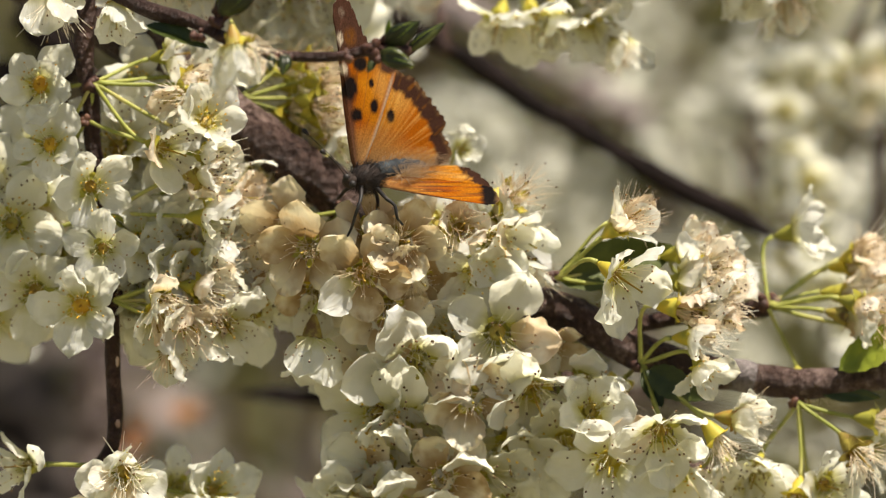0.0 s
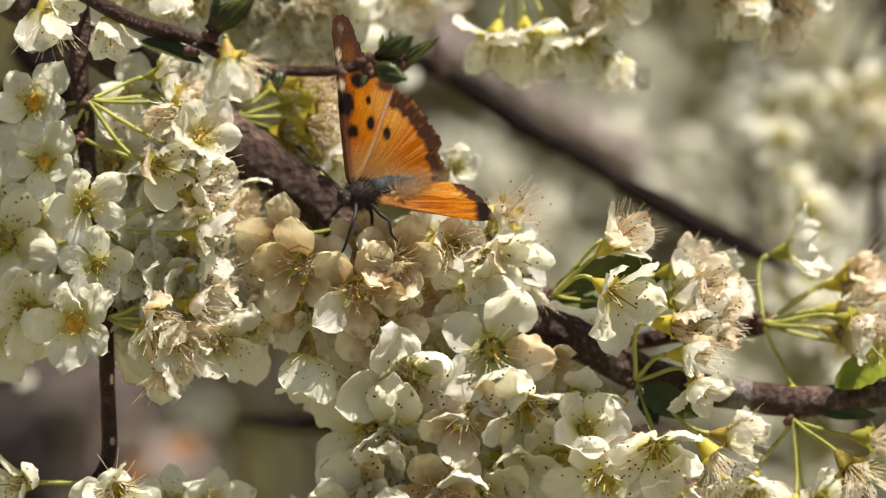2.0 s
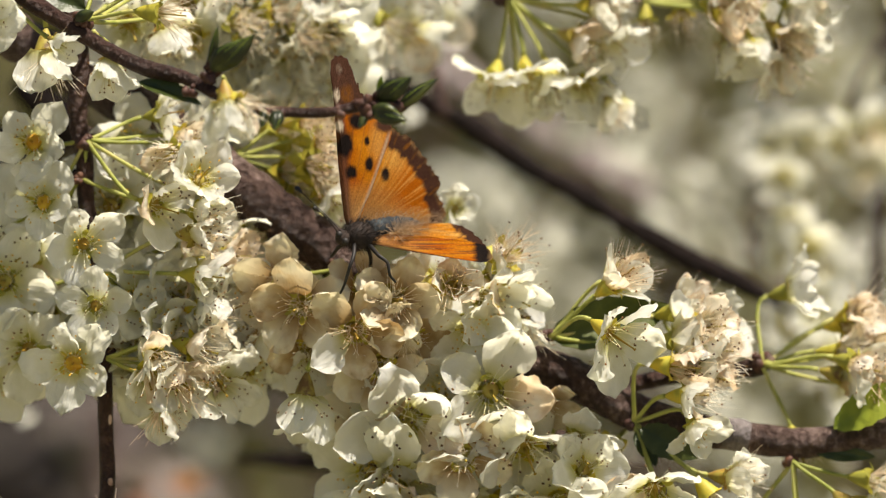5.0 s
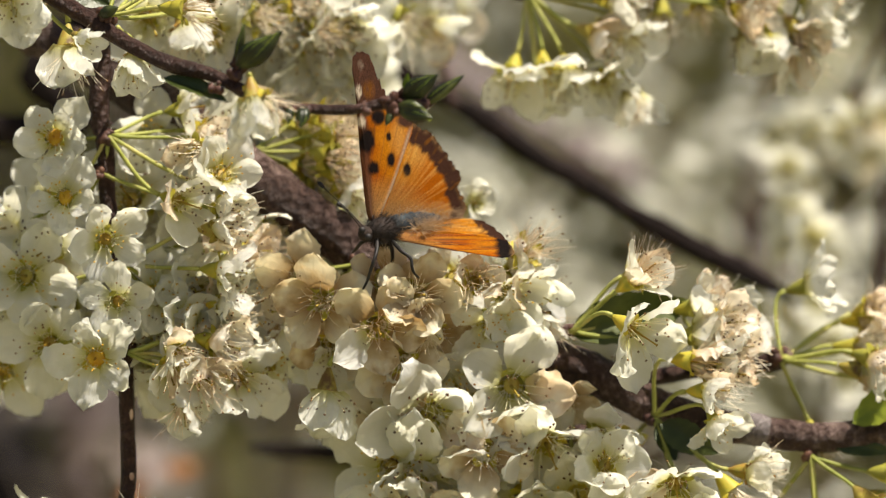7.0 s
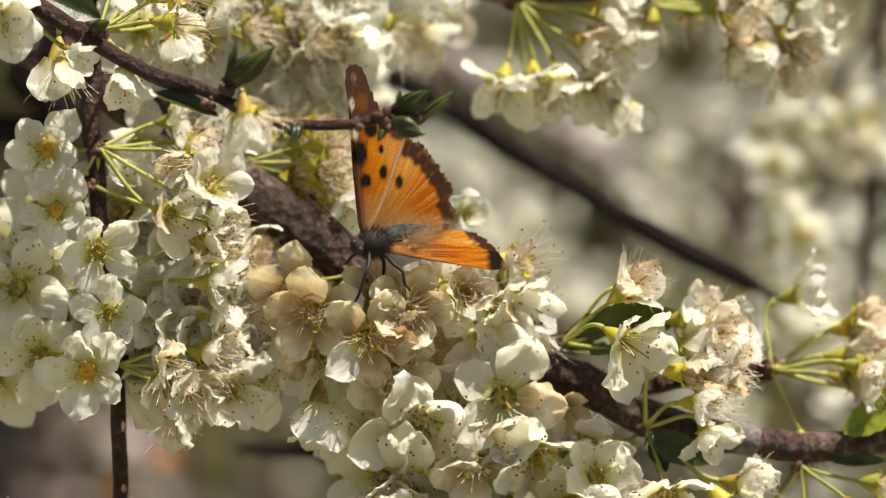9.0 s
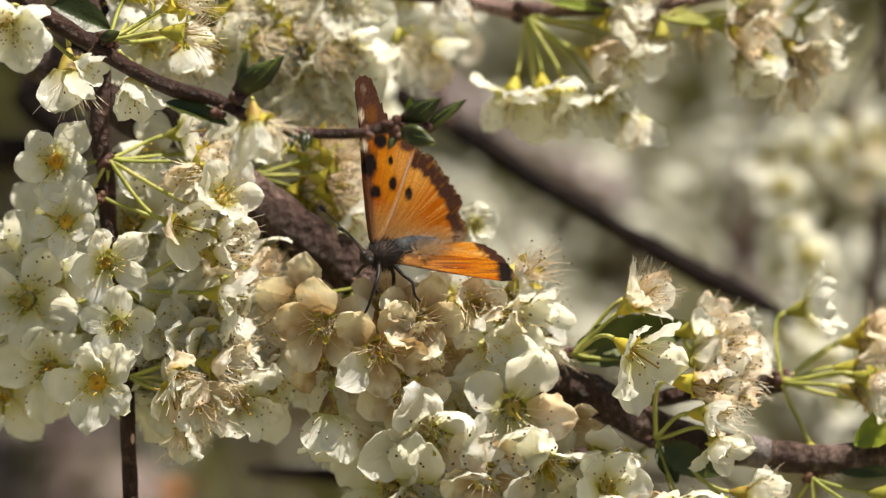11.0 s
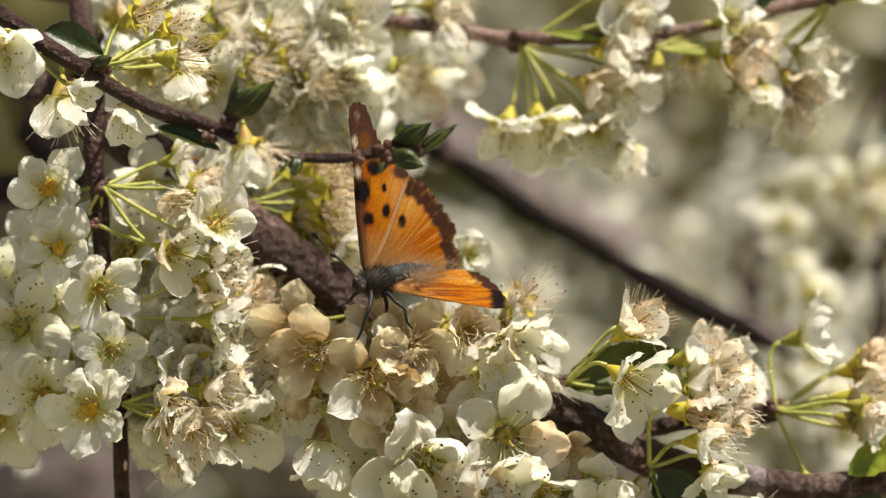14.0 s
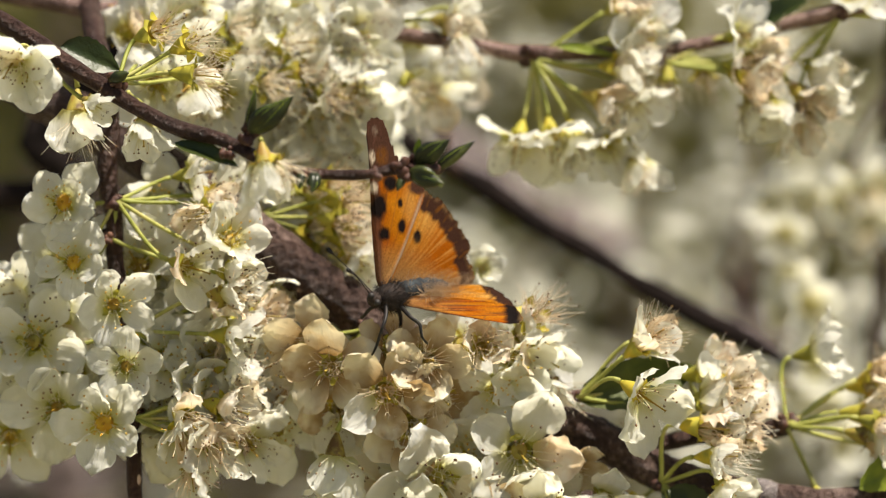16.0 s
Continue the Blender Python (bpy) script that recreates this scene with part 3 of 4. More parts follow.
def blossom(root, u, v, y, fx, fz, kind, size=1.0):
    """A blossom with its heart at u, v, y that faces (fx, toward the viewer, fz), on a stalk from the place root."""
    c = at(u, v, y)
    chance = random.Random(round(u * 7 + v * 131 + y * 17))
    w = 0.10
    fx, fz = fx + chance.uniform(-w, w), fz - 0.08 + chance.uniform(-w, w)
    f = Vector((fx, -math.sqrt(max(0.02, 1 - fx * fx - fz * fz)), fz)).normalized()
    top = new("plum_blossom")
    turn = along(f) @ Matrix.Rotation(chance.uniform(0, 6.28), 4, "Z")
    m = Matrix.Translation(c) @ turn
    top.matrix_basis = m
    tagged(top, LABELS[kind], "blossom", "plum blossoms on the branches")
    old = kind in ("spent", "bare", "aged", "last")
    lo, hi = TILT[kind]
    base_tilt = chance.uniform(lo, hi) if kind == "cup" else None
    slots = list(range(5))
    chance.shuffle(slots)
    for k in sorted(slots[:COUNT[kind]]):
        worn = chance.random() < {"spent": 0.55, "aged": 0.78}.get(kind, 0.04)
        mesh = chance.choice(PETALS if not worn else PETALS_AGED if kind == "aged" else PETALS_BLUSH)
        tilt = radians(base_tilt + chance.uniform(-8, 8) if base_tilt else chance.uniform(lo, hi))
        pm = Matrix.Rotation(2 * math.pi * k / 5 + chance.uniform(-0.12, 0.12), 4, "Z") @ Matrix.Translation((2.0 * MM * size, 0, 0.1 * MM)) @ Matrix.Rotation(-tilt, 4, "Y") @ Matrix.Rotation(chance.uniform(-0.5, 0.5), 4, "X")
        child("petal", mesh, top, pm, size * chance.uniform(0.9, 1.2) * (0.82 if kind == "spent" else 1))
    child("calyx", chance.choice(CALYXES_OLD if kind in ("last", "bell") or (old and chance.random() < (0.08 if kind == "bare" else 0.30)) else CALYXES), top, Matrix(), size * (1.08 if kind == "bare" else 0.88))
    fil, ant = chance.choice(STAMENS_OLD if old else (STAMENS[1], STAMENS[4]) if kind == "gold" else STAMENS)
    s = tagged(child("stamen_tuft", fil, top, Matrix(), size * (0.66 if kind == "aged" else 1.0)), kind="stuff")
    tagged(child("anther_tuft", ant, s, Matrix()), kind="stuff")
    child("heart", GOLD_HEART if kind == "gold" else HEART_MESH, top, Matrix(), size)
    foot = c - f * 4.4 * MM * size
    reach = (foot - root).length
    p1 = root + (foot - root) * 0.3 + Vector((0, 0, -0.05)) * reach
    p2 = foot - f * reach * 0.28
    pts = []
    inv = m.inverted()
    for i in range(9):
        q = i / 8
        p = root * (1 - q) ** 3 + p1 * 3 * q * (1 - q) ** 2 + p2 * 3 * q * q * (1 - q) + foot * q ** 3
        pts.append((*(inv @ p), 0.42 * MM * (1.0 + (0.35 if i in (0, 8) else 0))))
    bm = bmesh.new()
    add_tube(bm, pts, 6)
    part("stalk", bm, STALK, top)
    return top


def cluster(u, v, y, heads):
    """Blossoms that spring from one spur; heads: u, v, depth, facing, kind, size."""
    root = at(u, v, y)
    for h in heads:
        blossom(root, *h)


# hanging twig, upper spur: a fan of stalks to calyxes and blossoms that face away from the twig
cluster(165, 145, -3, [
    (70, 150, -4, -0.1, 0.15, "gold", 0.92), (88, 256, -6, 0.05, 0.25, "gold", 0.85), (296, 100, 2, 0.93, 0.12, "side", 0.9),
    (322, 168, -5, -0.55, -0.25, "spent", 1.0), (288, 262, -7, 0.82, -0.25, "side", 1.1), (366, 214, -6, 0.4, 0.45, "cup", 0.95),
    (160, 330, -6, 0.15, 0.1, "open", 0.95), (330, 140, 1, 0.9, 0.0, "spent", 0.95)])
cluster(152, 212, -2, [
    (62, 345, 2, -0.25, -0.1, "open", 1.15), (366, 276, -7, 0.6, 0.0, "spent", 0.95), (232, 262, 9, 0.3, 0.0, "open", 1.1), (-12, 310, 4, -0.4, 0.0, "side", 1.0)])
# hanging twig, middle spur
cluster(190, 372, -2, [
    (358, 312, -7, 0.92, 0.12, "spent", 1.05), (364, 386, -7, 0.93, 0.02, "side", 1.05), (366, 445, -4, 0.85, -0.1, "spent", 1.05),
    (182, 440, -9, 0.05, -0.05, "open", 0.82), (75, 420, 5, -0.3, 0.1, "open", 1.1), (245, 440, 5, 0.2, 0.0, "open", 1.05), (262, 470, 2, 0.5, -0.4, "cup", 0.9),
    (12, 440, 7, -0.5, 0.0, "open", 1.05), (450, 312, 8, 0.4, -0.2, "side", 1.0), (405, 410, 2, 0.5, -0.2, "side", 1.0), (-40, 418, 0, -0.8, 0.1, "side", 1.0), (415, 350, 2, 0.8, 0.1, "spent", 1.0)])
cluster(190, 372, -2, [
    (255, 425, -2, 0.3, 0.25, "open", 1.0), (300, 472, -3, 0.5, 0.2, "side", 1.05), (232, 492, 1, 0.1, 0.1, "open", 1.0), (318, 424, 1, 0.6, 0.3, "side", 1.0), (20, 395, -1, -0.2, 0.2, "open", 1.1)])
# hanging twig, lower spur
cluster(200, 530, -2, [
    (143, 540, -9, -0.05, -0.05, "gold", 1.0), (62, 515, -1, -0.35, 0.05, "open", 1.1), (285, 532, -9, 0.55, -0.25, "spent", 1.1), (272, 560, -7, 0.3, -0.5, "side", 0.95),
    (352, 512, -7, 0.88, -0.05, "spent", 1.1), (330, 570, -8, 0.5, -0.35, "spent", 1.0), (398, 575, -3, 0.45, -0.4, "side", 1.0),
    (298, 622, -8, 0.1, -0.92, "last", 0.85), (440, 545, 3, 0.3, -0.2, "open", 1.05), (240, 560, 8, 0.0, -0.4, "side", 0.95), (395, 480, 0, 0.6, 0.0, "side", 1.05)])
# foot of the hanging twig
cluster(178, 822, -2, [
    (48, 825, -4, -0.75, 0.05, "side", 1.0), (218, 835, -10, 0.25, -0.1, "spent", 1.15), (215, 850, -8, 0.2, -0.2, "open", 0.9), (312, 862, 8, 0.3, 0.3, "open", 0.9),
    (378, 866, 2, 0.6, 0.35, "cup", 0.95), (180, 905, -4, 0, -0.5, "open", 1.0), (290, 920, 0, 0.2, -0.3, "open", 1.0)])
# spur under the butterfly; its shade is partly painted by the tan petals
cluster(610, 372, 3, [
    (511, 399, -3, -0.2, -0.05, "aged", 1.05), (545, 440, -8, -0.25, 0.0, "aged", 1.1), (480, 455, 0, -0.4, 0.0, "aged", 1.05),
    (560, 515, -2, 0.0, -0.35, "aged", 1.0), (655, 410, -4, 0.1, 0.30, "aged", 1.05), (640, 485, -10, 0.1, -0.05, "aged", 1.15),
    (710, 430, -8, 0.3, 0.2, "aged", 1.1), (735, 490, -4, 0.25, -0.15, "aged", 1.1), (570, 540, 2, -0.3, -0.5, "side", 0.95),
    (685, 545, -5, 0.1, -0.2, "aged", 1.1), (470, 530, 5, -0.2, -0.4, "open", 1.0)])
cluster(780, 470, 8, [
    (812, 404, -6, 0.15, 0.30, "spent", 1.0), (902, 352, -1, 0.62, 0.68, "bare", 1.1), (885, 380, 2, 0.6, 0.3, "spent", 1.0), (870, 425, -4, 0.5, -0.15, "side", 1.0),
    (915, 420, 0, 0.65, -0.3, "side", 1.05), (842, 480, -3, 0.1, -0.55, "open", 0.95), (780, 398, 3, 0.2, 0.4, "open", 1.0),
    (815, 265, 14, 0.4, 0.3, "cup", 0.6), (760, 550, 2, 0.1, -0.2, "open", 1.0), (930, 470, 0, 0.4, -0.7, "spent", 0.9)])
# mass beneath the main branch
cluster(800, 500, 10, [
    (552, 598, -7, -0.1, -0.92, "bell", 1.1), (645, 665, 4, -0.45, -0.60, "open", 1.21), (735, 640, -4, 0.05, -0.30, "open", 1.39),
    (670, 655, 2, -0.2, -0.30, "open", 1.33), (668, 735, -1, -0.35, -0.40, "open", 1.28), (833, 707, -5, 0.1, 0.05, "aged", 1.1),
    (720, 735, -2, 0.1, -0.70, "open", 1.33), (880, 590, -3, 0.15, -0.05, "open", 1.33), (800, 590, 4, 0.0, -0.20, "open", 1.21), (885, 660, 0, 0.1, -0.60, "open", 1.33)])
cluster(985, 660, 16, [
    (962, 611, 0, 0.25, -0.25, "aged", 0.95), (940, 690, -3, 0.3, -0.65, "open", 1.33), (1030, 672, 0, 0.35, -0.45, "side", 1.00),
    (1045, 728, -6, 0.1, 0.35, "side", 0.95), (1000, 780, 3, 0.0, -0.60, "open", 1.28), (1080, 815, -5, 0.0, -0.35, "open", 1.21),
    (900, 790, 2, 0.1, -0.70, "open", 1.28), (880, 730, 4, 0.2, -0.30, "open", 1.21)])
cluster(820, 790, 12, [
    (645, 838, 0, -0.2, 0.00, "aged", 1.05), (615, 885, 2, -0.4, -0.60, "open", 1.21), (785, 845, -3, 0.0, 0.10, "aged", 1.10),
    (700, 815, 0, -0.1, -0.40, "open", 1.33), (850, 840, 0, 0.25, -0.60, "open", 1.33), (700, 890, 0, 0, -0.60, "open", 1.33),
    (640, 905, 4, 0, -0.40, "open", 1.21), (800, 930, 0, 0, -0.50, "open", 1.33), (900, 900, 6, 0, -0.40, "open", 1.21), (745, 770, 5, 0, -0.30, "open", 1.28)])
# main branch, first spur
cluster(985, 492, 3, [
    (1095, 400, -6, 0.72, 0.5, "spent", 1.1), (1105, 385, -2, 0.7, 0.45, "spent", 0.95), (1092, 488, -12, 0.7, -0.4, "side", 1.15),
    (1205, 450, 4, 0.85, 0.3, "spent", 1.05), (1205, 500, 0, 0.92, 0.15, "spent", 1.1)])
# main branch, second spur
cluster(1132, 642, 3, [
    (1198, 545, -6, 0.95, 0.0, "spent", 1.1), (1222, 598, -8, 0.85, 0.1, "spent", 0.95), (1240, 650, -8, 0.5, -0.6, "side", 0.75),
    (1268, 775, -6, 0.6, -0.75, "bare", 0.95), (1300, 742, -3, 0.97, -0.05, "spent", 1.0), (1170, 765, -8, 0.1, -0.5, "side", 1.2),
    (1090, 690, 10, -0.4, -0.4, "bare", 1.0), (1190, 835, -2, 0.1, -0.4, "side", 1.15)])
cluster(1290, 560, 14, [
    (1225, 455, 6, 0.8, 0.3, "spent", 1.05), (1240, 500, 4, 0.85, 0.1, "spent", 1.1), (1235, 550, 4, 0.85, -0.1, "spent", 1.05), (1285, 480, 8, 0.6, 0.3, "side", 0.85), (1252, 478, 0, 0.8, 0.2, "spent", 1.05), (1262, 520, -1, 0.85, 0.1, "spent", 1.1), (1250, 562, -2, 0.8, -0.1, "spent", 1.05)])
# knob with the fan of stalks
cluster(1358, 540, 13, [
    (1405, 412, 18, 0.95, 0.2, "side", 1.0), (1500, 470, 20, 0.9, 0.2, "spent", 1.0), (1490, 520, 14, 0.95, 0.1, "spent", 1.05),
    (1500, 560, 8, 0.9, -0.2, "spent", 1.1), (1420, 680, 10, 0.3, -0.8, "bare", 0.8), (1545, 500, 20, 0.6, 0.3, "spent", 1.1), (1560, 580, 8, 0.6, 0, "spent", 1.1), (1520, 540, 5, 0.85, -0.1, "spent", 1.1), (1515, 450, 16, 0.85, 0.35, "spent", 1.0)])
# spur beneath the far end of the main branch
cluster(1412, 712, 4, [
    (1410, 880, 0, -0.1, -0.7, "bare", 0.9), (1515, 800, -4, 0.6, -0.6, "bare", 1.05), (1460, 860, 4, 0.3, 0.1, "cup", 1.05),
    (1550, 745, 2, 0.9, -0.1, "bare", 0.9), (1545, 790, 8, 0.7, -0.2, "side", 1.0), (1340, 830, 4, -0.2, -0.5, "open", 1.0)])
cluster(1230, 840, 18, [
    (1290, 830, 6, 0.3, -0.6, "side", 0.95), (1330, 850, 6, 0.4, -0.3, "side", 1.0), (1240, 890, 6, 0.2, -0.2, "open", 1.0), (1380, 905, 10, 0.3, 0, "open", 1.0), (1130, 880, 4, 0, 0, "open", 1.0)])
# front twig
cluster(430, 92, -41, [(416, 80, -43, 0.2, -0.86, "bell", 0.95), (432, 86, -43, 0.7, -0.5, "bare", 0.9)])
cluster(15, -115, -22, [(112, -26, -24, 0.72, -0.35, "bell", 0.62), (92, -10, -10, 0.0, -0.92, "last", 1.1), (2, -88, -30, -0.1, -0.6, "side", 0.9), (-25, -100, -30, -0.3, -0.5, "side", 1.0)])
cluster(178, -45, -25, [(207, 14, -24, 0.1, -0.8, "bell", 0.9)])
cluster(160, -66, -24, [
    (296, -76, -26, 0.95, 0.0, "bare", 0.95), (288, -132, -24, 0.88, 0.35, "bare", 0.95), (228, -152, -20, 0.7, 0.35, "bare", 1.0),
    (240, -62, 10, 0.3, -0.5, "open", 1.2), (300, -48, 8, 0.2, -0.85, "last", 1.0), (350, -40, 14, 0.1, -0.4, "open", 1.2)])
# between the front twig and the main branch
cluster(300, 110, 12, [
    (462, 325, 12, 0.3, -0.4, "open", 1.0), (490, 350, 14, 0.1, -0.3, "side", 0.9)])
# upper twig, soft with distance
cluster(330, -172, 28, [
    (300, -185, 26, 0.4, 0.2, "side", 1.0), (380, -140, 22, 0.7, -0.1, "side", 1.1), (440, -170, 24, 0.5, 0.3, "side", 1.1),
    (340, -100, 20, 0.2, -0.3, "open", 1.1), (420, -80, 20, 0.6, -0.2, "side", 1.1), (480, -110, 22, 0.7, 0, "side", 1.1),
    (500, -40, 22, 0.5, -0.2, "side", 1.1), (440, -10, 22, 0.3, -0.4, "side", 1.1), (360, -20, 20, 0.1, -0.4, "open", 1.1)])
cluster(540, -178, 29, [
    (548, -160, 24, 0.85, 0.1, "spent", 1.1), (528, -125, 22, 0.85, -0.1, "side", 1.1), (500, -180, 24, 0, 0.2, "side", 1.1), (560, -88, 24, 0.6, -0.3, "side", 1.15),
    (530, -10, 22, 0.5, -0.2, "side", 1.1), (578, 30, 26, 0.4, -0.3, "side", 1.0), (545, -50, 24, 0.6, -0.3, "side", 1.1), (500, 25, 24, 0.3, -0.6, "side", 1.0)])
cluster(600, -110, 29, [(688, -62, 27, 0.75, -0.5, "bare", 1.1), (735, -52, 38, 0.6, -0.4, "open", 1.0)])
cluster(650, -170, 29, [
    (760, -174, 27, 0.92, -0.1, "spent", 1.05), (772, -150, 29, 0.2, -0.9, "last", 1.05), (700, -150, 34, 0.1, -0.7, "side", 1.0), (635, -190, 26, 0.5, 0.4, "bare", 0.8)])
# pale blossoms well behind the upper twig
cluster(560, -180, 60, [(625, -40, 95, 0.1, -0.2, "open", 1.5), (770, -70, 90, 0.3, -0.3, "open", 1.2), (700, -120, 85, 0.1, 0.0, "open", 1.3), (610, 60, 80, 0.2, -0.3, "open", 1.2), (470, -60, 70, 0.1, -0.2, "open", 1.3)])
# knob on the upper twig with hanging blossoms
cluster(911, -112, 28, [
    (884, 34, 26, -0.2, -0.72, "side", 1.1), (940, 30, 24, 0.1, -0.75, "side", 1.1), (985, 32, 24, 0.3, -0.75, "side", 1.05), (1045, 46, 26, 0.35, -0.7, "side", 0.95),
    (1092, 72, 28, 0.3, -0.93, "last", 0.95), (1030, -38, 24, 0.75, -0.3, "spent", 1.05), (1060, -95, 24, 0.85, 0.0, "spent", 1.05), (1080, -140, 26, 0.85, 0.2, "spent", 1.05),
    (930, 55, 34, 0, -0.75, "open", 1.0), (1062, -205, 26, 0.7, 0.4, "spent", 1.0), (1110, -160, 26, 0.4, 0.2, "open", 0.95), (1090, -40, 28, 0.6, -0.5, "side", 1.0)])
cluster(1148, -104, 28, [
    (1278, -150, 26, 0.92, 0.2, "side", 0.95), (1275, -95, 26, 0.85, -0.1, "spent", 1.0), (1290, -70, 24, 0.7, -0.3, "spent", 1.1), (1300, -28, 26, 0.2, -0.85, "bell", 1.0),
    (1330, -30, 27, 0.3, -0.8, "side", 1.0), (1310, -120, 26, 0.7, 0.1, "spent", 1.05), (1215, -80, 33, 0.1, -0.8, "bare", 0.8), (1150, -70, 34, 0.0, -0.9, "bare", 0.8)])
cluster(1460, -192, 30, [
    (1392, -42, 27, 0.65, -0.55, "spent", 1.15), (1386, -8, 28, 0.0, -0.95, "last", 1.1), (1412, -95, 28, 0.8, -0.3, "spent", 1.05), (1430, -60, 30, 0.5, -0.5, "side", 0.95),
    (1480, -230, 28, 0.2, 0.4, "side", 1.0), (1590, -150, 30, 0.7, -0.5, "side", 1.0)])


def fill(spurs, u0, u1, v0, v1, y0, y1, n, lean, kinds, low=0.85, high=1.15):
    """Further blossoms in the depth of a mass, each on a stalk from the nearest of its spurs."""
    for k in range(n):
        u, v, y = rnd.uniform(u0, u1), rnd.uniform(v0, v1), rnd.uniform(y0, y1)
        s = min(spurs, key=lambda q: abs(q[0] - u) + abs(q[1] - v))
        blossom(at(*s), u, v, y, max(-0.9, min(0.9, lean + rnd.uniform(-0.5, 0.5))), rnd.uniform(-0.6, 0.45), rnd.choice(kinds), rnd.uniform(low, high))


TWIG_SPURS = ((235, 212, 16), (262, 250, 18), (278, 320, 19), (286, 380, 19), (296, 480, 18), (303, 550, 17), (80, 310, 16), (52, 380, 17), (46, 470, 18), (49, 540, 17))
fill(TWIG_SPURS, 320, 430, 250, 600, -2, 10, 14, 0.8, ("side", "spent", "spent"))
fill(TWIG_SPURS, 195, 400, 120, 580, 6, 18, 34, 0.2, ("open", "side"), 1.1, 1.4)
fill(TWIG_SPURS, -40, 160, 220, 590, 9, 22, 10, -0.2, ("side", "open"), 1.0, 1.2)
fill(((330, -172, 28), (540, -178, 29)), 190, 620, -220, 30, 20, 36, 28, 0.5, ("side", "open", "open"), 1.0, 1.25)
fill(((610, 372, 3), (800, 500, 10)), 470, 800, 420, 570, 4, 16, 8, 0.0, ("side", "aged", "aged"), 1.0, 1.2)
fill(((600, 330, 14), (420, 205, 14)), 430, 610, 60, 270, 26, 40, 10, 0.4, ("side", "open"), 1.0, 1.3)
# soft blossoms deeper in the crown
cluster(1430, 290, 178, [
    (1388, 200, 176, -0.3, 0.1, "open", 0.8), (1415, 235, 180, 0.2, -0.3, "side", 0.85), (1405, 275, 178, -0.2, -0.4, "side", 0.85), (1430, 320, 174, 0.3, -0.2, "open", 0.9),
    (1395, 335, 182, -0.5, 0.0, "side", 0.8), (1455, 360, 178, 0.4, 0.1, "side", 0.9)])
cluster(1440, 470, 176, [
    (1440, 430, 170, 0.0, 0.3, "open", 1.0), (1405, 455, 176, -0.4, -0.2, "side", 0.95), (1455, 500, 172, 0.3, -0.4, "open", 1.0), (1410, 520, 178, -0.2, -0.5, "side", 0.9), (1485, 560, 176, 0.5, -0.2, "side", 1.0)])
cluster(1490, 80, 180, [
    (1500, 130, 178, 0.1, -0.4, "open", 1.1), (1460, 150, 182, -0.4, -0.2, "side", 1.0), (1545, 110, 180, 0.5, 0.1, "open", 1.1), (1420, 130, 184, -0.5, 0.2, "side", 0.9), (1540, 170, 182, 0.3, -0.5, "side", 1.0), (1370, 140, 186, -0.6, 0, "side", 0.9)])
# golden calyxes that show between the petals
cluster(425, 172, 11, [
    (548, 112, 11, 0.92, 0.2, "bare", 1.0), (575, 146, 10, 0.93, 0.05, "bare", 1.1), (560, 184, 9, 0.93, -0.05, "bare", 1.05), (578, 214, 10, 0.92, -0.12, "bare", 1.05),
    (592, 250, 14, 0.9, -0.2, "side", 1.05), (532, 150, 16, 0.9, 0.15, "bare", 1.0), (515, 200, 14, 0.9, 0.0, "bare", 1.0), (505, 120, 15, 0.88, 0.25, "bare", 0.95), (540, 232, 14, 0.9, -0.1, "bare", 1.0)])
cluster(330, -172, 26, [
    (385, -108, 13, 0.8, -0.15, "bare", 1.05), (432, -62, 12, 0.85, -0.2, "bare", 1.05), (498, -84, 15, 0.85, 0.0, "bare", 1.0), (372, -160, 15, 0.85, 0.2, "bare", 1.0), (468, -132, 14, 0.85, 0.1, "bare", 1.05), (545, -45, 16, 0.8, -0.2, "bare", 1.0)])

# ---- butterfly ----
butterfly = new("butterfly")
HINGE = at(640, 305, -11)
butterfly.location = HINGE
tagged(butterfly, "orange tortoiseshell butterfly with dark-edged wings resting on white blossoms", "butterfly")
# hind direction along the body, the raised wing's span
E1 = Vector((0.80, 0.58, 0.10))
E2A = Vector((0.0, -0.03, 1.0))


def outline(points, n):
    return [Vector((p[0], p[1], 0)) for p in smooth_line([(*p, 0.0) for p in points], n)]


def wing_mesh(edge, base, paint, e1, e2, lift, bulge):
    """A wing as a fan of fine rings from its root to its rim. edge: the rim in hind and span units; paint gives the colour."""
    rim = outline(edge, 2.2)
    rings = 46
    bm = bmesh.new()
    lay = bm.verts.layers.float_color.new("pattern")
    root = Vector((*base, 0))
    normal = e1.cross(e2).normalized()
    side = []
    for r in range(rings + 1):
        q = r / rings
        row = []
        for k, e in enumerate(rim):
            p = root + (e - root) * q
            if r == rings:
                p += (e - root).normalized() * (7.0 * noise.noise(Vector((k * 0.22, base[0], 3))) + 5.0 * noise.noise(Vector((k * 0.7, base[0], 3))))
            z = bulge * math.sin(math.pi * q) + 1.0 * noise.noise(Vector((k * 0.09, q * 2, 1))) * q
            w = bm.verts.new((e1 * p.x + e2 * p.y + normal * z) * GRID + lift)
            w[lay] = (*paint(p.x, p.y, q, k / (len(rim) - 1)), 1)
            row.append(w)
        side.append(row)
    for a, b in zip(side[1:], side[2:]):
        for k in range(len(rim) - 1):
            bm.faces.new((a[k], b[k], b[k + 1], a[k + 1]))
    return bm


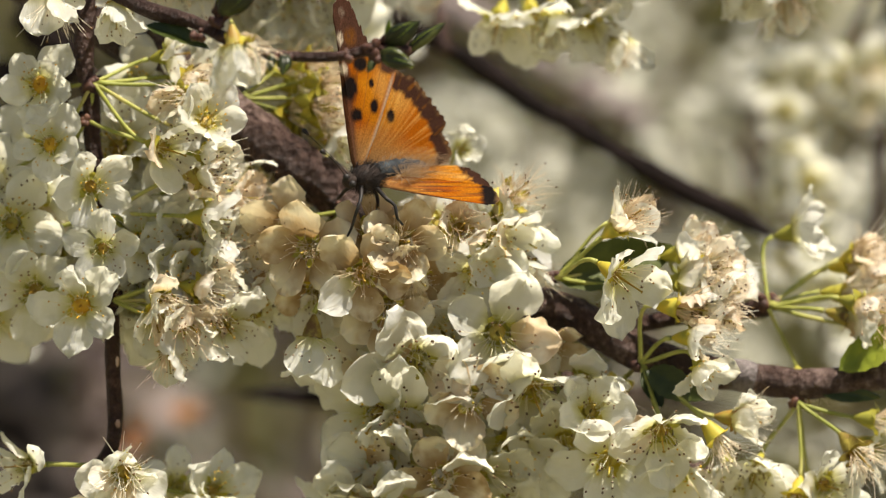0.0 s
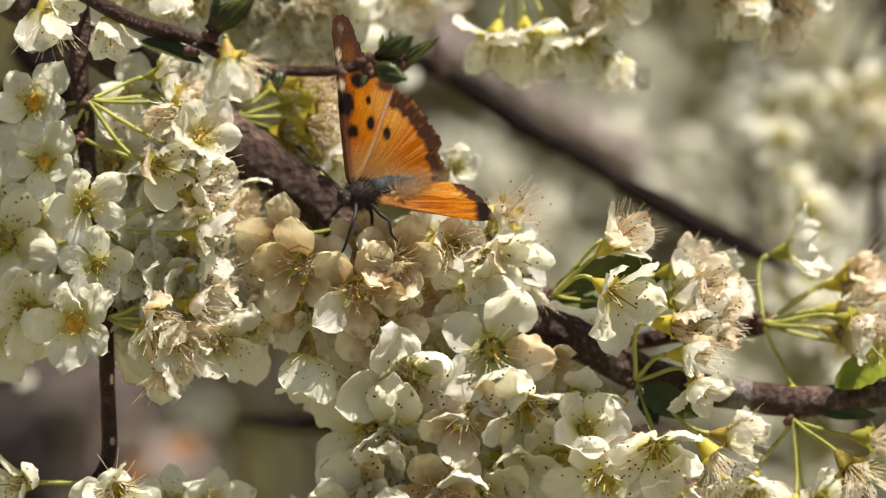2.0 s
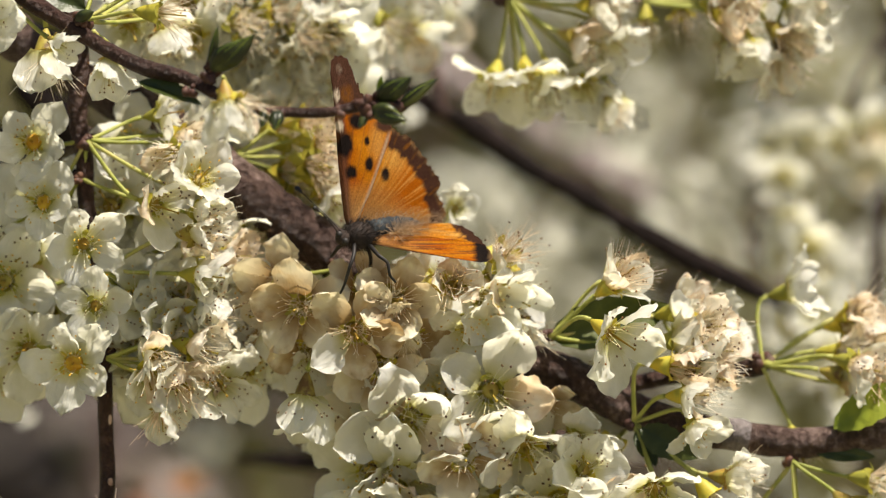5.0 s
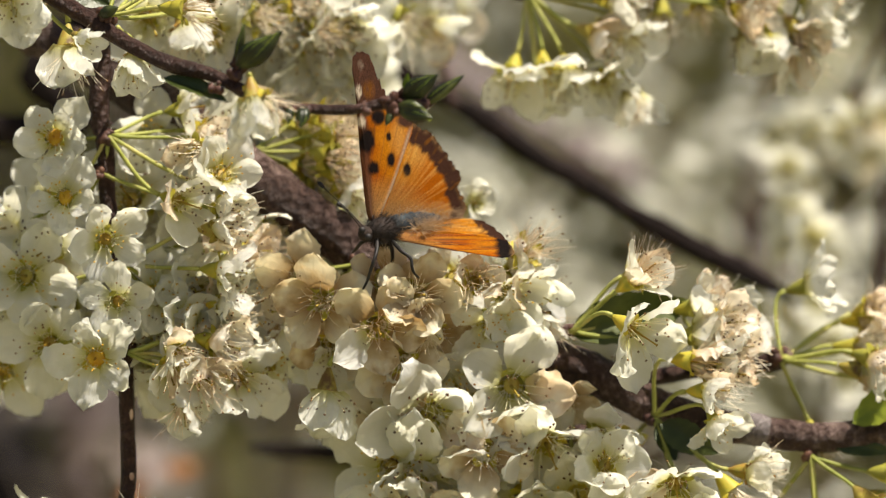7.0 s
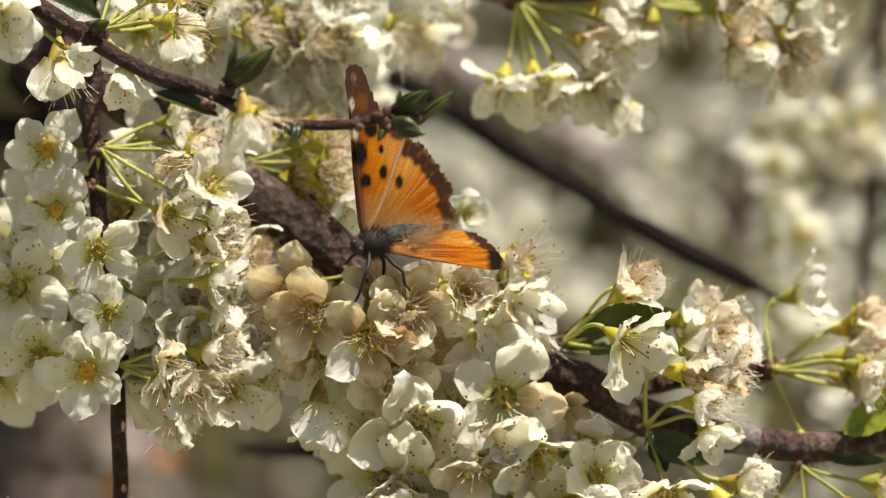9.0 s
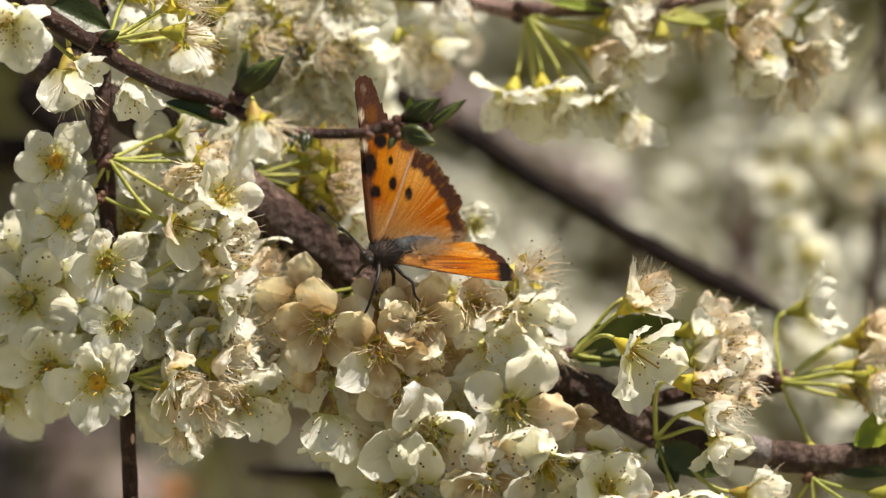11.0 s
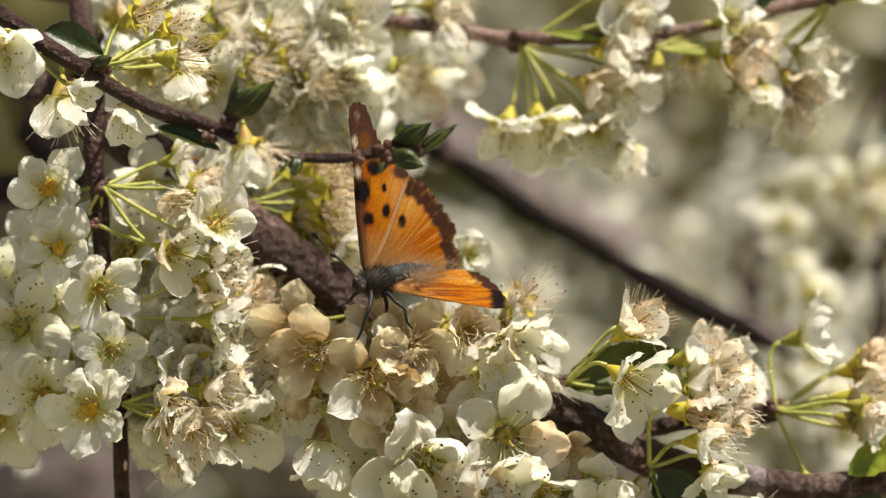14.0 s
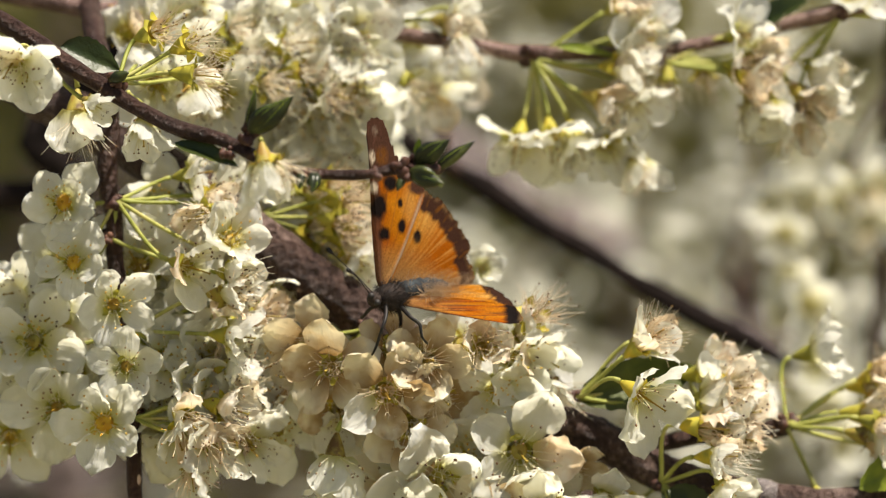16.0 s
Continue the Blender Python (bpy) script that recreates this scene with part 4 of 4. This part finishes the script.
ORANGE, DEEP, BLACK, BROWN, PALE, STRAW, TAN = Vector((0.52, 0.185, 0.008)), Vector((0.40, 0.095, 0.004)), Vector((0.014, 0.010, 0.009)), Vector((0.075, 0.034, 0.022)), Vector((0.60, 0.50, 0.38)), Vector((0.66, 0.36, 0.09)), Vector((0.34, 0.20, 0.085))


def blot(x, y, cx, cy, rx, ry, soft=0.25):
    d = math.hypot((x - cx) / rx, (y - cy) / ry) + 0.22 * noise.noise(Vector((x * 0.12, y * 0.12, cx)))
    return min(1, max(0, (1 + soft - d) / (2 * soft)))


def paint_fore(x, y, q, s):
    u, v = 640 + 0.8 * x, 305 - y - 0.1 * x
    c = ORANGE.lerp(DEEP, min(1, max(0, 0.5 + noise.noise(Vector((u * 0.03, v * 0.03, 2))))))
    c = c.lerp(STRAW, 0.55 * blot(u, v, 672, 150, 13, 34, 0.6))
    c = c.lerp(TAN * 1.1, max(0, min(0.8, (v - 215) / 70)))
    ray = noise.noise(Vector((math.atan2(u - 612, 320 - v) * 42, 0.4, 7)))
    c = c.lerp(DEEP * 0.6, max(0, ray) * 0.4)
    vein = abs((math.atan2(u - 618, 322 - v) * 9.5) % 1 - 0.5)
    c = c.lerp(BROWN * 1.4, 0.35 * max(0, 1 - vein / 0.10))
    # the pale hind edge, where the forewing overlaps the other
    d = abs((u - 694) * 0.952 + (v - 130) * 0.306)
    c = c.lerp(PALE * 0.8, 0.75 * max(0, 1 - d / 5) * min(1, max(0, (v - 118) / 30)))
    # dark front edge, black bars on it, pale flecks, brown tip and rim
    front = u - (592 + (v - 20) * 0.105)
    c = c.lerp(BROWN * 1.3, min(1, max(0, (15 - front) / 7)) * 0.85)
    c = c.lerp(BLACK, blot(u, v, 616, 158, 13, 24))
    c = c.lerp(BLACK, blot(u, v, 634, 116, 14, 14))
    c = c.lerp(BROWN, blot(u, v, 684, 120, 16, 13))
    c = c.lerp(BROWN, min(1, max(0, (108 - v) / 12)))
    c = c.lerp(ORANGE * 0.5, 0.45 * blot(u, v, 618, 70, 11, 15))
    c = c.lerp(PALE, blot(u, v, 606, 126, 6, 9))
    c = c.lerp(PALE, blot(u, v, 600, 74, 5, 11))
    c = c.lerp(PALE, 0.25 * blot(u, v, 604, 28, 5, 7))
    c = c.lerp(BROWN * 1.5, 0.7 * min(1, max(0, 2.2 * noise.noise(Vector((u * 0.18, v * 0.18, 6))) - 0.2)) * min(1, max(0, (110 - v) / 20)))
    for cu, cv, ru, rv in ((627, 205, 10, 12), (657, 190, 7, 13), (653, 150, 4.5, 8)):
        c = c.lerp(BLACK, blot(u, v, cu, cv, ru, rv))
    return c


def paint_hind(x, y, q, s):
    u, v = 640 + 0.8 * x, 305 - y - 0.1 * x
    c = ORANGE.lerp(DEEP, min(1, max(0, 0.4 + 0.8 * noise.noise(Vector((u * 0.03, v * 0.03, 5))))))
    c = c.lerp(STRAW, 0.7 * blot(u, v, 705, 175, 17, 32, 0.8))
    ray = noise.noise(Vector((math.atan2(u - 636, 312 - v) * 30, q * 1.6, 3))) + 0.5 * noise.noise(Vector((math.atan2(u - 636, 312 - v) * 75, q * 4, 3)))
    c = c.lerp(DEEP * 0.9, 0.75 * blot(u, v, 742, 235, 36, 40, 0.7))
    c = c.lerp(STRAW, min(1, max(0, ray) * 0.9 * min(1, q * 2)))
    vein = abs((math.atan2(u - 634, 316 - v) * 6.0 + 0.2) % 1 - 0.5)
    c = c.lerp(DEEP * 0.5, 0.25 * max(0, 1 - vein / 0.07))
    c = c.lerp(DEEP * 0.7, min(1, max(0, -ray) * 0.8))
    c = c.lerp(BLACK, blot(u, v, 687, 207, 7, 12))
    c = c.lerp(TAN, max(0, 1.0 - q * 1.7) * 0.9)
    c = c.lerp(TAN * 1.1, 0.85 * blot(u, v, 725, 298, 85, 26, 0.6))
    rim = min(1, max(0, (s - 0.24) / 0.03)) * min(1, max(0, (0.80 - s) / 0.03))
    wob = 0.045 * noise.noise(Vector((s * 30, 0, 0))) + 0.02 * noise.noise(Vector((s * 90, 0, 0)))
    c = c.lerp(BROWN * 0.7, rim * min(1, max(0, (q - 0.79 + wob) / 0.04)))
    c = c.lerp(ORANGE * 0.7, 0.6 * rim * min(1, max(0, (q - 0.85) / 0.03)) * min(1, max(0, 2.5 * noise.noise(Vector((s * 55, q * 5, 8))) - 0.7)))
    c = c.lerp(TAN, 0.55 * rim * min(1, max(0, (q - 0.95) / 0.03)) * min(1, max(0, 1.6 * noise.noise(Vector((s * 70, q * 8, 0))) + 0.3)))
    return c


def flat(points):
    """Grid places on the raised wing as its own hind and span units."""
    return [((u - 640) / 0.8, (305 - v) - 0.125 * (u - 640)) for u, v in points]


FORE = flat([(630, 298), (621, 288), (613, 235), (606, 175), (600, 110), (594, 60), (590, 35), (592, 14), (604, 3), (618, 12), (628, 30), (636, 52), (648, 74), (664, 100), (684, 112), (697, 122), (693, 150), (675, 210), (650, 275), (640, 300)])
HIND = flat([(642, 290), (662, 235), (688, 150), (697, 124), (712, 132), (730, 140), (746, 158), (764, 182), (779, 204), (788, 216), (782, 236), (794, 258), (797, 276), (788, 290), (755, 296), (700, 304), (648, 306)])
# the spread wing lies almost level: its own axes run outward and towards the viewer
OUT, NEAR = Vector((1.0, 0.22, 0.0)), Vector((0.0, -0.8, -1.0))
FORE_B = [(10, 18), (50, 29), (120, 42), (190, 53), (224, 57), (236, 54), (240, 46), (232, 34), (216, 24), (150, 14), (70, 8), (14, 10)]
HIND_B = [(10, 16), (80, 24), (160, 32), (222, 42), (237, 40), (228, 24), (214, 8), (196, -6), (176, -13), (150, -16), (110, -13), (60, -3), (16, 6)]


def paint_fore_b(x, y, q, s):
    c = ORANGE.lerp(DEEP, min(1, max(0, 0.45 + 1.3 * noise.noise(Vector((x * 0.018, y * 0.22, 2))))))
    c = c.lerp(TAN, max(0, 0.95 - x / 150))
    c = c.lerp(BROWN, 0.7 * min(1, max(0, 2.2 * noise.noise(Vector((x * 0.012, y * 0.5, 6))))))
    c = c.lerp(BLACK, min(1, max(0, ((x - 190 - y - 8) * 0.707 + 13 + 5 * noise.noise(Vector((y * 0.25, 0, 4)))) / 6)))
    c = c.lerp(BLACK, min(1, max(0, (x - 205 + 9 * noise.noise(Vector((y * 0.3, 1, 4)))) / 8)))
    low = y - (18 + 0.19 * x)
    c = c.lerp(BLACK, min(1, max(0, (low + 4.5) / 3)) * 0.9)
    return c.lerp(TAN, 0.6 * min(1, max(0, (x - 233) / 4)))


def paint_hind_b(x, y, q, s):
    c = ORANGE.lerp(STRAW, min(1, max(0, 0.25 + 1.1 * noise.noise(Vector((x * 0.02, y * 0.22, 9))))))
    c = c.lerp(BROWN * 1.6, min(1, max(0, noise.noise(Vector((x * 0.03, y * 0.35, 1)))) * 0.9))
    c = c.lerp(TAN, min(1, max(0, (150 - x) / 70)) * 0.9)
    return c.lerp(BROWN * 0.7, min(1, max(0, ((x - 190 - y - 8) * 0.707 + 15 + 9 * noise.noise(Vector((x * 0.2, y * 0.2, 0)))) / 6)))


SIDE_A = E1.cross(E2A).normalized()
raised = [part("forewing", wing_mesh(FORE, (-12, 12), paint_fore, E1, E2A, SIDE_A * 0.0003, 6), WING, butterfly, "raised forewing, orange with black spots"),
          part("hindwing", wing_mesh(HIND, (4, 6), paint_hind, E1, E2A, SIDE_A * -0.0002, 8), WING, butterfly, "raised hindwing, orange with a ragged dark rim")]
part("forewing", wing_mesh(FORE_B, (12, 14), paint_fore_b, OUT, NEAR, Vector((0, 0, 0)), 3), WING, butterfly, "spread forewing seen along its edge, black at the tip")
part("hindwing", wing_mesh(HIND_B, (12, 8), paint_hind_b, OUT, NEAR, Vector((0, 0, -0.0004)), 3), WING, butterfly, "spread hindwing, orange with a tan furry root")


def here(u, v, y):
    return at(u, v, y) - HINGE


def furred(bm, centre, radius, squash, turn, n, long_, seed):
    r = random.Random(seed)
    for k in range(n):
        d = Vector((r.gauss(0, 1), r.gauss(0, 1), r.gauss(0, 1))).normalized()
        p = Vector([d[i] * radius * squash[i] for i in range(3)])
        p = turn.to_3x3() @ p + Vector(centre)
        o = (turn.to_3x3() @ d + E1 * 0.7 + Vector((r.uniform(-.4, .4), r.uniform(-.4, .4), r.uniform(-.2, .4)))).normalized()
        w = long_ * r.uniform(0.5, 1.2)
        add_tube(bm, [(*p, 0.000028), (*(p + o * w * 0.6), 0.000022), (*(p + o * w), 0.000008)], 3, cap=False)


AXIS = along(E1)
bm = bmesh.new()
add_ball(bm, here(648, 315, -12), 24 * GRID, (1.0, 1.0, 1.3), AXIS, 16, 12, 0.1)
thorax = part("thorax", bm, FUR, butterfly, "dark furry thorax")
bm = bmesh.new()
furred(bm, here(648, 315, -12), 24 * GRID, (1.0, 1.0, 1.3), AXIS, 1500, 0.0014, 3)
part("fur", bm, FUR, thorax)
bm = bmesh.new()
line = smooth_line([(*here(662, 306, -11), 15 * GRID), (*here(690, 302, -8), 19 * GRID), (*here(720, 298, -6), 17 * GRID), (*here(748, 294, -2), 10 * GRID), (*here(765, 292, 0), 4 * GRID)], 0.0005)
line = [(*p[:3], p[3] * (1 + 0.07 * math.sin(i * 1.9))) for i, p in enumerate(line)]
add_tube(bm, line, 14)
abdomen = part("abdomen", bm, BELLY, butterfly, "blue-grey ringed abdomen")
bm = bmesh.new()
furred(bm, here(752, 293, -3), 14 * GRID, (1.0, 1.0, 3.4), AXIS, 300, 0.0022, 5)
furred(bm, here(700, 300, -8), 19 * GRID, (1.0, 1.0, 2.4), AXIS, 420, 0.0016, 6)
for u, v, y, r in ((722, 310, -10, 8), (740, 304, -8, 8), (765, 302, -6, 6)):
    furred(bm, here(u, v, y), r * GRID, (1.0, 0.8, 2.2), AXIS, 260, 0.0022, u)
part("fur", bm, FUR_TAN, abdomen)
bm = bmesh.new()
add_ball(bm, here(620, 320, -14), 14 * GRID, (1, 1, 1), None, 12, 9, 0.08)
furred(bm, here(620, 320, -14), 12 * GRID, (1, 1, 1), AXIS, 120, 0.0009, 8)
head = part("head", bm, FUR, butterfly)
for u, v, y in ((613, 314, -15), (624, 326, -15.4)):
    bm = bmesh.new()
    add_ball(bm, here(u, v, y), 6.5 * GRID, u=10, v=8)
    part("eye", bm, CHITIN, head)
for pts, tip in (([(616, 308, -14.5), (590, 280, -13), (562, 254, -11.5), (538, 231, -10)], 4.6), ([(612, 312, -15), (600, 296, -17), (586, 280, -20), (570, 268, -23)], 4.2)):
    bm = bmesh.new()
    add_tube(bm, smooth_line([(*here(*p), 0.9 * GRID) for p in pts], 0.0006), 6)
    antenna = part("antenna", bm, CHITIN, butterfly)
    a, b = here(*pts[-2]), here(*pts[-1])
    d = (b - a).normalized()
    bm = bmesh.new()
    add_tube(bm, [(*(b - d * 0.0016), 1.6 * GRID), (*(b - d * 0.0008), tip * 0.8 * GRID), (*b, tip * GRID), (*(b + d * 0.0004), tip * 0.4 * GRID)], 8)
    part("club", bm, CHITIN, antenna)
for pts in ([(640, 328, -14), (639, 350, -17), (632, 372, -18), (622, 404, -16), (615, 418, -15)], [(668, 334, -13), (684, 352, -17), (699, 364, -17), (703, 386, -17), (713, 398, -15)], [(630, 326, -13), (612, 336, -12), (604, 346, -10), (598, 352, -6)], [(660, 330, -10), (668, 350, -6), (668, 372, -5)]):
    bm = bmesh.new()
    line = smooth_line([(*here(*p), (4.0 - 0.5 * i) * GRID) for i, p in enumerate(pts)], 0.0008)
    add_tube(bm, line, 7, 0.12, 1500)
    part("leg", bm, CHITIN, butterfly)

# ---- out-of-focus growth behind ----


def clump(name, label, category, mat, spread, n, size, seed):
    """A loose mass of small curled blades in balls given as u, v, y, radius (grid units at that depth)."""
    r = random.Random(seed)
    verts, faces = [], []
    total = sum(s[3] ** 2 for s in spread)
    for u, v, y, rad in spread:
        c = at(u, v, y)
        rr = rad * GRID * (0.757 + y / 1000) / 0.757
        for k in range(int(n * rad * rad / total)):
            d = Vector((r.gauss(0, 1), r.gauss(0, 1) * 0.8, r.gauss(0, 1))).normalized() * rr * min(1.6, abs(r.gauss(0, 0.75)))
            p = c + d
            a = Vector((r.gauss(0, 1), r.gauss(0, 1), r.gauss(0, 1))).normalized()
            b = a.orthogonal().normalized()
            b.rotate(Matrix.Rotation(r.uniform(0, 6.28), 3, a))
            cc = a.cross(b)
            s = size * r.uniform(0.6, 1.3)
            i = len(verts)
            verts += [p - b * s * 0.5, p + cc * s * 0.36 + a * s * 0.1, p + b * s * 0.5 + a * s * 0.12, p - cc * s * 0.36 + a * s * 0.1]
            faces.append((i, i + 1, i + 2, i + 3))
    me = bpy.data.meshes.new(name)
    me.from_pydata([tuple(q) for q in verts], [], faces)
    me.materials.append(mat)
    return tagged(new(name, me), label, category, kind="stuff")


clump("background_blossoms", "blurred white blossom on twigs deeper in the crown", "blossoms", FAR_WHITE, [
    (1450, 330, 330, 60), (1500, 450, 330, 80), (1560, 200, 360, 60), (1490, 640, 280, 50),
    (560, -60, 190, 110), (740, 10, 210, 90), (700, -120, 210, 90), (30, 600, 200, 40), (1440, 800, 260, 60), (1560, 300, 360, 80), (1240, 270, 400, 70), (1300, 110, 400, 70)], 290, 0.0065, 11)
clump("background_blossoms", "far white blossom melting into a pale haze", "blossoms", FAR_WHITE, [
    (900, 340, 420, 80), (1000, 430, 450, 70), (880, 230, 430, 70), (960, 300, 440, 70), (900, 450, 440, 70), (1230, 290, 480, 70), (1130, 40, 520, 80), (1330, 180, 500, 70), (1500, 420, 480, 90),
    (850, 560, 500, 70), (780, 220, 480, 60), (1400, -120, 560, 110), (350, 640, 600, 50), (1280, 640, 500, 120), (700, -200, 600, 120), (1530, 60, 500, 90), (950, -120, 560, 60), (1180, 460, 520, 60)], 1200, 0.009, 12)
clump("background_blossoms", "blurred pale blossom hanging before a far limb", "blossoms", FAR_WHITE, [(1190, 225, 380, 46), (1010, 110, 380, 36), (1262, 300, 380, 46), (930, 50, 380, 30), (1110, 150, 380, 30)], 110, 0.008, 17)
# thin twigs that carry the blurred blossom, each from the nearest deep limb
LIMB_STOPS = [(560, -180, 420), (795, 26, 420), (1065, 190, 420), (1335, 340, 420), (1520, 440, 420), (500, -118, 120), (790, 88, 116), (1240, 350, 112), (1480, 480, 110), (900, 742, 140), (560, 704, 150)]
for u, v, y in ((1450, 330, 330), (1500, 450, 330), (1490, 640, 280), (560, -60, 190), (740, 10, 210), (1440, 800, 260), (1240, 270, 400), (900, 340, 420), (1330, 180, 500), (850, 560, 500), (1400, -120, 560), (350, 640, 600), (1530, 60, 500)):
    e = at(u, v, y)
    s = min((at(*q) for q in LIMB_STOPS), key=lambda q: (q - e).length)
    limb("twig", [(s, 0.0016), (s.lerp(e, 0.5) + Vector((0, 0, 0.01)), 0.0012), (e, 0.0007)], TWIGBARK, 0.1, 6, 0.01)


def leaf_cloud(name, p, size, seed, mat):
    """One mesh of many small folded blades at the places p."""
    g = np.random.default_rng(seed)
    n = len(p)
    a = g.normal(size=(n, 3))
    a /= np.linalg.norm(a, axis=1)[:, None]
    h = g.normal(size=(n, 3))
    b = np.cross(a, h)
    b /= np.linalg.norm(b, axis=1)[:, None]
    c = np.cross(a, b)
    s = (size * g.uniform(0.6, 1.4, n))[:, None]
    v = np.stack([p - b * s * 0.5, p + c * s * 0.34 + a * s * 0.1, p + b * s * 0.5, p - c * s * 0.34 + a * s * 0.1], 1).reshape(-1, 3)
    me = bpy.data.meshes.new(name)
    me.from_pydata(v.tolist(), [], np.arange(4 * n).reshape(n, 4).tolist())
    me.materials.append(mat)
    return me


def bush(name, label, mat, x, y, rx, ry, low, high, n, size, seed):
    """A bush on the ground: stems that fan out, and leaves through its whole body."""
    g = np.random.default_rng(seed)
    top = new(name)
    top.location = (x, y, 0)
    tagged(top, label, "bush")
    for k in range(7):
        w = 2 * math.pi * k / 7
        bm = bmesh.new()
        add_tube(bm, smooth_line([(0.06 * math.cos(w), 0.04 * math.sin(w), -0.05, 0.012), (0.3 * rx * math.cos(w), 0.3 * ry * math.sin(w), 0.4 * high, 0.009), (0.75 * rx * math.cos(w + 0.3), 0.75 * ry * math.sin(w + 0.3), 0.92 * high, 0.003)], 0.05), 7, 0.1, 20)
        part("stem", bm, BARK, top)
    d = g.normal(size=(n, 3))
    d /= np.linalg.norm(d, axis=1)[:, None]
    d *= (g.random(n) ** 0.4)[:, None]
    lump = 0.85 + 0.15 * np.sin(d[:, 0] * 9 + seed) * np.sin(d[:, 2] * 11 + 1.3 * seed)
    p = d * lump[:, None] * np.array([rx, ry, (high - low) / 2]) + np.array([0, 0, (high + low) / 2])
    ob = new("foliage", leaf_cloud("foliage", p, size, seed, mat))
    ob.parent = top
    tagged(ob, kind="stuff")
    return top


bush("shrub", "olive green shrub in young leaf behind the tree", FAR_GREEN, 0.30, 1.65, 0.75, 0.34, 0.10, 2.6, 20000, 0.040, 31)
bush("shrub", "olive green shrub in young leaf behind the tree", FAR_GREEN, -0.45, 1.95, 0.65, 0.32, 0.30, 2.6, 14000, 0.040, 32)
bush("dry_bush", "low grey-brown bush of bare stems and dry leaves", FAR_DRY, -0.17, 0.95, 0.40, 0.16, 0.05, 1.58, 11000, 0.028, 33)
bush("dry_bush", "tall grey-brown bush of bare stems and dry leaves", FAR_DRY, -0.34, 1.05, 0.30, 0.16, 0.2, 1.84, 10000, 0.028, 36)
bush("blossoming_shrub", "pale blossoming shrub among the green ones", FAR_WHITE, 0.10, 1.28, 0.45, 0.14, 0.9, 2.05, 800, 0.018, 37)
bush("blossoming_shrub", "pale blossoming shrub among the green ones", FAR_WHITE, 0.42, 0.90, 0.30, 0.16, 0.30, 1.95, 800, 0.016, 34)


def hedge(name, label, mat, y, width, height, n, size, seed):
    """A tall thicket that closes the view."""
    g = np.random.default_rng(seed)
    p = np.stack([g.uniform(-width, width, n), y + g.uniform(-0.5, 0.5, n), g.random(n) ** 1.1 * height], 1)
    return tagged(new(name, leaf_cloud(name, p, size, seed, mat)), label, "hedge", kind="stuff")


hedge("hedge", "tall olive green thicket behind the orchard", FAR_GREEN, 4.2, 4.5, 4.5, 26000, 0.16, 21)
hedge("blossoming_hedge", "pale blossoming thicket behind the orchard", FAR_WHITE, 3.4, 4.0, 3.6, 2500, 0.10, 22)
clump("dry_leaves", "a few orange-brown dry leaves, far out of focus", "leaves", FAR_ORANGE, [(238, 775, 320, 26), (325, 728, 330, 20), (1535, 80, 380, 22), (1480, 150, 380, 18)], 16, 0.007, 15)


def motions():
    # the butterfly settles by fractions of a millimetre and lowers its raised wings a little
    sway = ((0.0, 0.0, 0.0), (0.5, 0.7, 0.5), (1.0, 0.7, 0.4), (1.5, 1.9, 0.6), (2.0, 2.9, 0.2), (2.5, 4.6, -0.6), (3.0, 3.2, -0.3), (3.5, 3.4, -0.5), (4.0, 3.2, 0.0), (6.5, 2.1, -0.1), (7.0, 1.9, 0.0), (7.5, 2.9, 0.8), (8.0, 3.4, 1.2), (8.5, 2.8, 0.8), (11.0, 2.8, -0.5), (12.0, 2.8, 0.0), (13.0, 2.5, -0.5), (14.0, 3.4, -1.4), (15.0, 3.6, -0.9), (16.0, 4.8, -1.0))
    walk(butterfly, [(t, Matrix.Translation(HINGE + Vector((0.05 * x * GRID, 0, z * GRID)))) for t, x, z in sway])
    for wing in raised:
        walk(wing, [(t, Matrix.Rotation(radians(0.6 * x), 4, "Y")) for t, x, z in sway])


motions()
